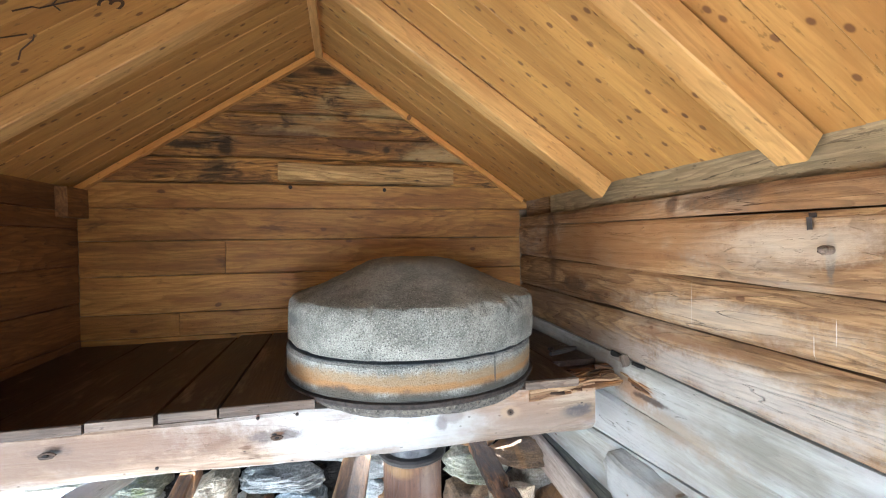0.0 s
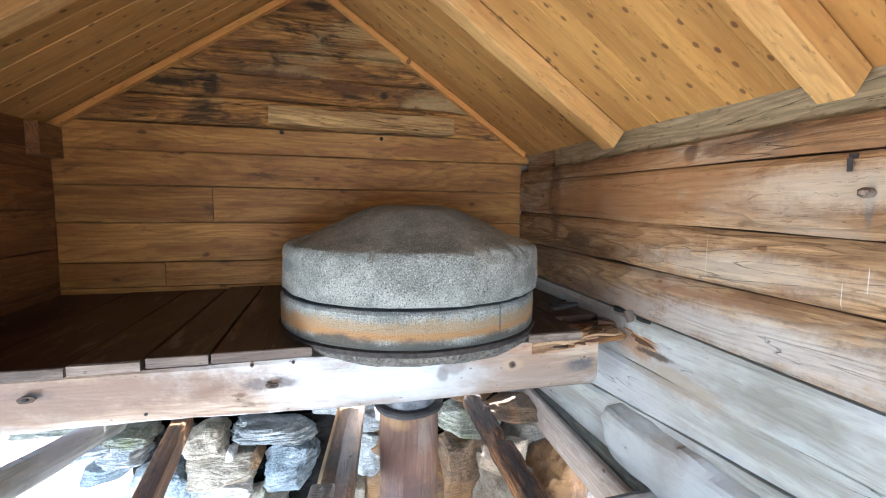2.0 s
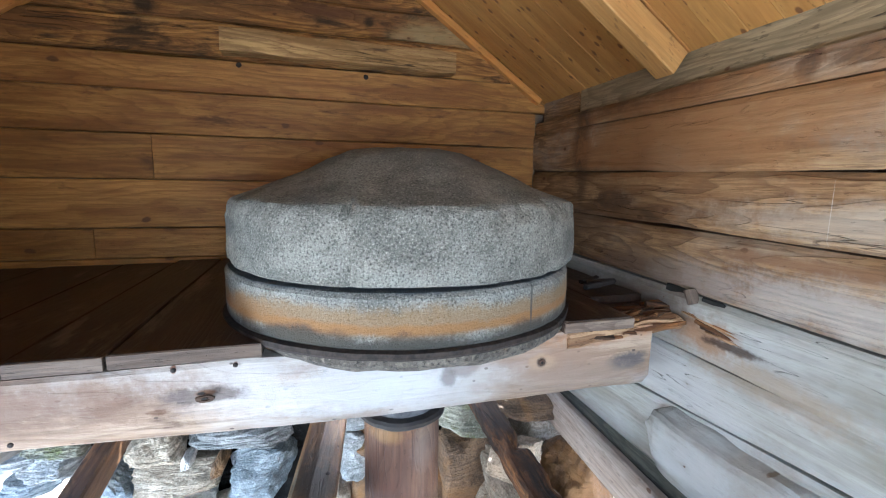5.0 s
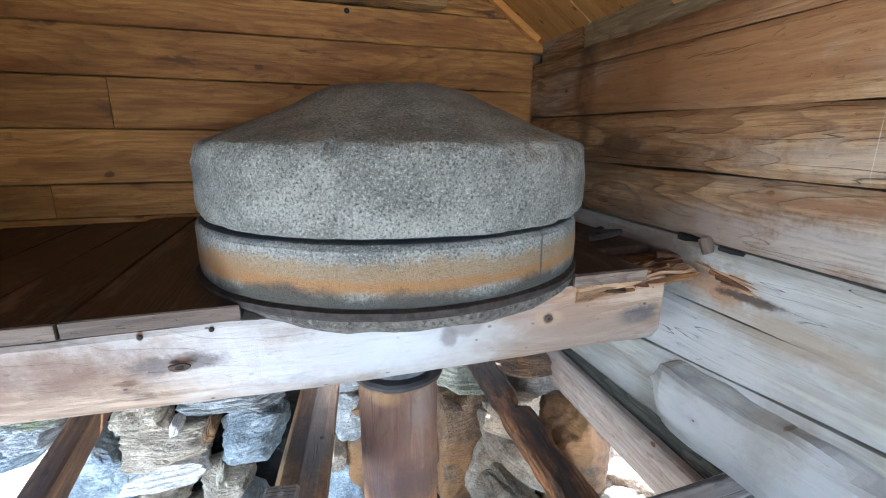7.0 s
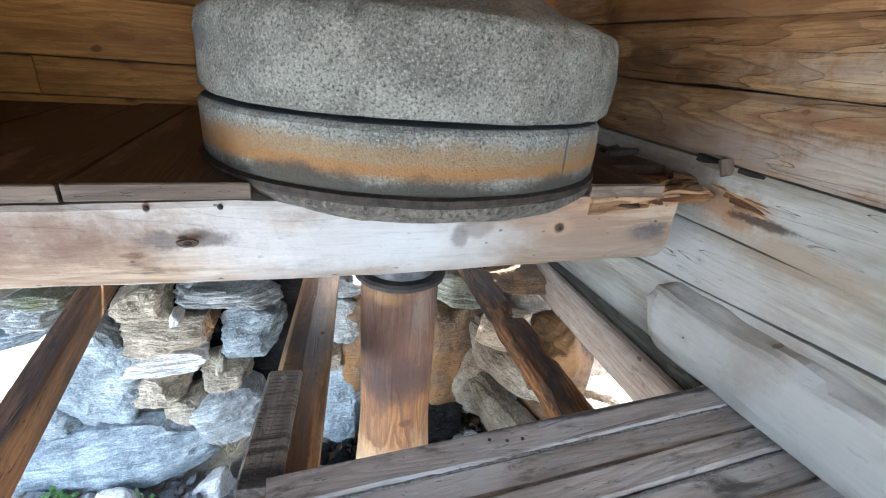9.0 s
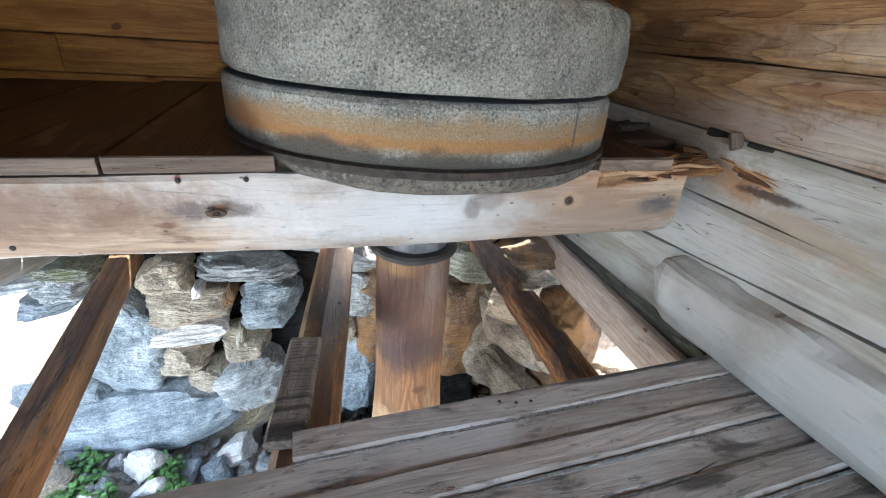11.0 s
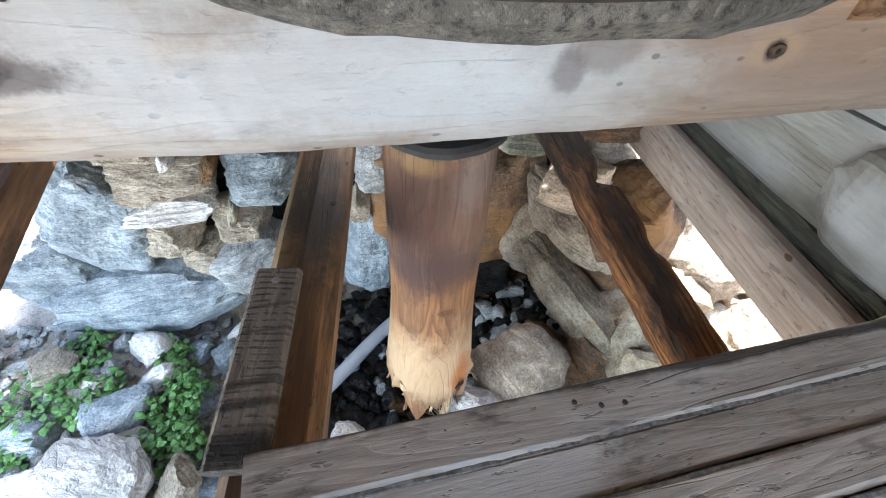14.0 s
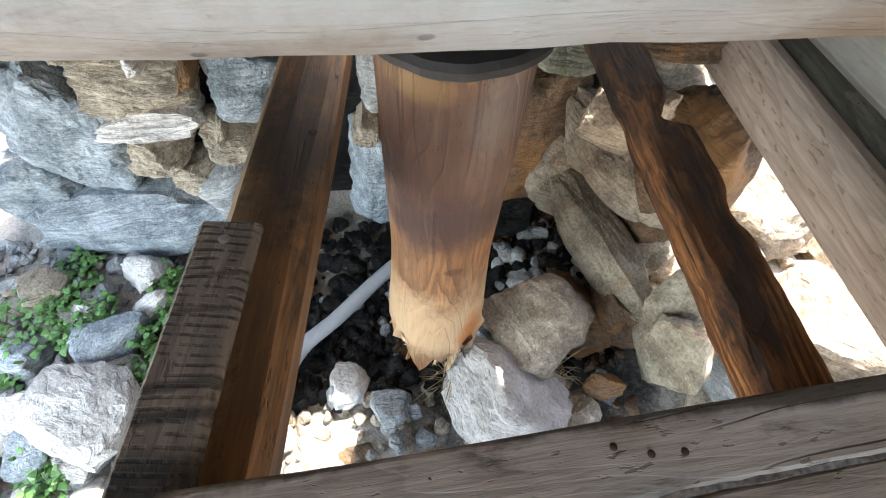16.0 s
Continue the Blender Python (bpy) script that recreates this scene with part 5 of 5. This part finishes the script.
ring = [bm.verts.new((0.35 + (0.72 + 0.12 * math.sin(3 * a)) * math.cos(a), 2.45 + (0.48 + 0.07 * math.cos(4 * a)) * math.sin(a), -0.30)) for a in [2 * math.pi * q / 40 for q in range(40)]]
bm.faces.new(ring)
tagged(part("water", bm, WATER), "thin dark trickle of shallow water", "water", kind="structure")

# hose
curve = bpy.data.curves.new("hose", "CURVE")
curve.dimensions, curve.bevel_depth, curve.bevel_resolution, curve.use_fill_caps = "3D", 0.035, 8, True
line = curve.splines.new("BEZIER")
stops = ((0.46, 2.74, -0.12), (0.21, 2.57, -0.13), (-0.043, 2.354, -0.15), (-0.235, 2.187, -0.16), (-0.305, 2.0, -0.18), (-0.31, 1.2, -0.2))
line.bezier_points.add(len(stops) - 1)
for p, co in zip(line.bezier_points, stops):
    p.co, p.handle_left_type, p.handle_right_type = co, "AUTO", "AUTO"
curve.materials.append(PIPE)
tagged(new("hose", curve), "pale grey plastic hose crossing the stream bed", "hose")

# ---- plants ----
LEAF = plain("green_leaf", (0.085, 0.20, 0.045), 0.5, vary=0.45, scale=40.0)
STEM = plain("green_stem", (0.12, 0.18, 0.05), 0.6)
DRY = plain("dry_straw", (0.42, 0.33, 0.19), 0.8)


def plant(x, y, spread, height, count, seed):
    rnd = random.Random(seed)
    z = ground_height(x, y)
    root = thing("weed_plant", (x, y, z), "low leafy green weed growing between stones", "plant", "weeds")
    leaves, stems = bmesh.new(), bmesh.new()
    for _ in range(count):
        a, r = rnd.uniform(0, 6.28), spread * math.sqrt(rnd.random())
        tip = Vector((x + r * math.cos(a), y + r * math.sin(a) * 1.4, z + height * rnd.uniform(0.35, 1.0)))
        base = Vector((x + r * 0.7 * math.cos(a), y + r * math.sin(a), z))
        side = Vector((-math.sin(a), math.cos(a), 0)) * 0.0022
        stems.faces.new([stems.verts.new(p) for p in (base - side, base + side, tip + side * 0.5, tip - side * 0.5)])
        for q in range(rnd.randint(3, 6)):
            b = rnd.uniform(0, 6.28)
            at = base.lerp(tip, rnd.uniform(0.5, 1.0)) + Vector((math.cos(b), math.sin(b), 0.1)) * 0.012
            out = Vector((math.cos(b), math.sin(b), rnd.uniform(-0.3, 0.6))).normalized()
            wide = Vector((-math.sin(b), math.cos(b), rnd.uniform(-0.3, 0.3))).normalized()
            s = rnd.uniform(0.018, 0.042)
            rise = out.cross(wide) * s * 0.15
            leaves.faces.new([leaves.verts.new(p) for p in (at, at + out * s * 0.35 + wide * s * 0.42 + rise, at + out * s * 0.8 + wide * s * 0.3, at + out * s * 1.15, at + out * s * 0.8 - wide * s * 0.3, at + out * s * 0.35 - wide * s * 0.42 + rise)])
    tagged(part("foliage", leaves, LEAF, root), kind="stuff")
    tagged(part("stalk", stems, STEM, root), kind="stuff")


plant(-0.80, 2.33, 0.15, 0.16, 110, 1)
plant(-1.33, 2.46, 0.15, 0.12, 70, 2)
plant(-1.12, 1.82, 0.10, 0.10, 40, 3)
plant(-0.86, 2.58, 0.10, 0.12, 40, 4)
plant(-1.45, 2.2, 0.12, 0.10, 40, 5)
plant(-0.72, 2.12, 0.08, 0.12, 40, 6)
plant(-1.12, 2.42, 0.10, 0.10, 45, 7)
plant(-1.25, 2.68, 0.10, 0.08, 35, 8)


def tuft(name, x, y, z, count, reach, seed, label):
    rnd = random.Random(seed)
    bm = bmesh.new()
    for _ in range(count):
        a = rnd.uniform(0, 6.28)
        way = Vector((math.cos(a), math.sin(a), rnd.uniform(0.0, 0.9))) * reach * rnd.uniform(0.4, 1.0)
        start = Vector((x + rnd.uniform(-0.04, 0.04), y + rnd.uniform(-0.04, 0.04), z))
        mid, end = start + way * 0.5 + Vector((0, 0, 0.02)), start + way
        w = Vector((-math.sin(a), math.cos(a), 0.2)) * 0.0016
        ids = [[bm.verts.new(p + w * f), bm.verts.new(p - w * f)] for p, f in ((start, 1), (mid, 1), (end, 0.4))]
        for (p, q), (u, v) in zip(ids, ids[1:]):
            bm.faces.new((p, q, v, u))
    tagged(part(name, bm, DRY), label, "dry grass", "dry tufts")


tuft("dry_tuft", 0.44, 2.0, -0.10, 70, 0.18, 5, "dry straw tangled at the shaft foot")
tuft("dry_tuft", -0.42, 2.78, -0.02, 60, 0.16, 6, "dry straw tuft below the wall")
tuft("dry_tuft", 0.86, 1.95, -0.05, 40, 0.14, 7, "dry straw between the boulders")

# round log under the deck's outer end
prop = part("outer_log", bar(rounded(0.135, 0.135, 14, 1.0), 1.5, 24, 0.014, seed=31), SILL_WOOD, None, "", lie((-1.245, 2.25, 1.205), (0.03, 1, -0.20), (0, 0, 1)))
tagged(prop, "grey weathered round log sloping below the deck", "log")

# pencil marks on the roof boards
INK = plain("dark_crayon", (0.05, 0.02, 0.01), 0.7)
down = Vector((-1.0, 0, -SLOPE_L)).normalized()
digit = bpy.data.curves.new("chalk_mark", "FONT")
digit.body, digit.size, digit.align_x, digit.align_y = "3", 0.13, "CENTER", "CENTER"
digit.extrude = 0.0005
digit.materials.append(INK)
mark = new("crayon_mark", digit)
ex = (-down * 0.8 + Vector((0, -0.6, 0))).normalized()
ez = Vector((SLOPE_L, 0, -1)).normalized()
ey = ez.cross(ex)
m = Matrix((ex, ey, ez)).transposed().to_4x4()
m.translation = Vector((-0.70, 1.77, RIDGE_Z - SLOPE_L * 0.63 - 0.004))
mark.matrix_basis = m
tagged(mark, "dark crayon numeral 3 on a roof board", "marking", kind="structure")

# further crayon strokes beside it, too worn to read
def stroke(points, label):
    curve = bpy.data.curves.new("crayon_stroke", "CURVE")
    curve.dimensions, curve.bevel_depth, curve.bevel_resolution = "3D", 0.0024, 2
    line = curve.splines.new("POLY")
    line.points.add(len(points) - 1)
    for p, (x, y) in zip(line.points, points):
        p.co = (x, y, RIDGE_Z - SLOPE_L * (RIDGE_X - x) - 0.001, 1)
    curve.materials.append(INK)
    tagged(new("crayon_stroke", curve), label, "marking", "crayon strokes", kind="structure")


for cx, cy, lean in ((-0.97, 1.69, 0.3), (-0.97, 1.78, -0.5), (-0.84, 1.65, 0.6), (-0.81, 1.66, -0.2)):
    stroke([(cx + lean * 0.05 * (k - 2) + 0.012 * math.sin(k * 2.1), cy + 0.018 * (k - 2)) for k in range(5)], "worn dark crayon stroke on a roof board")
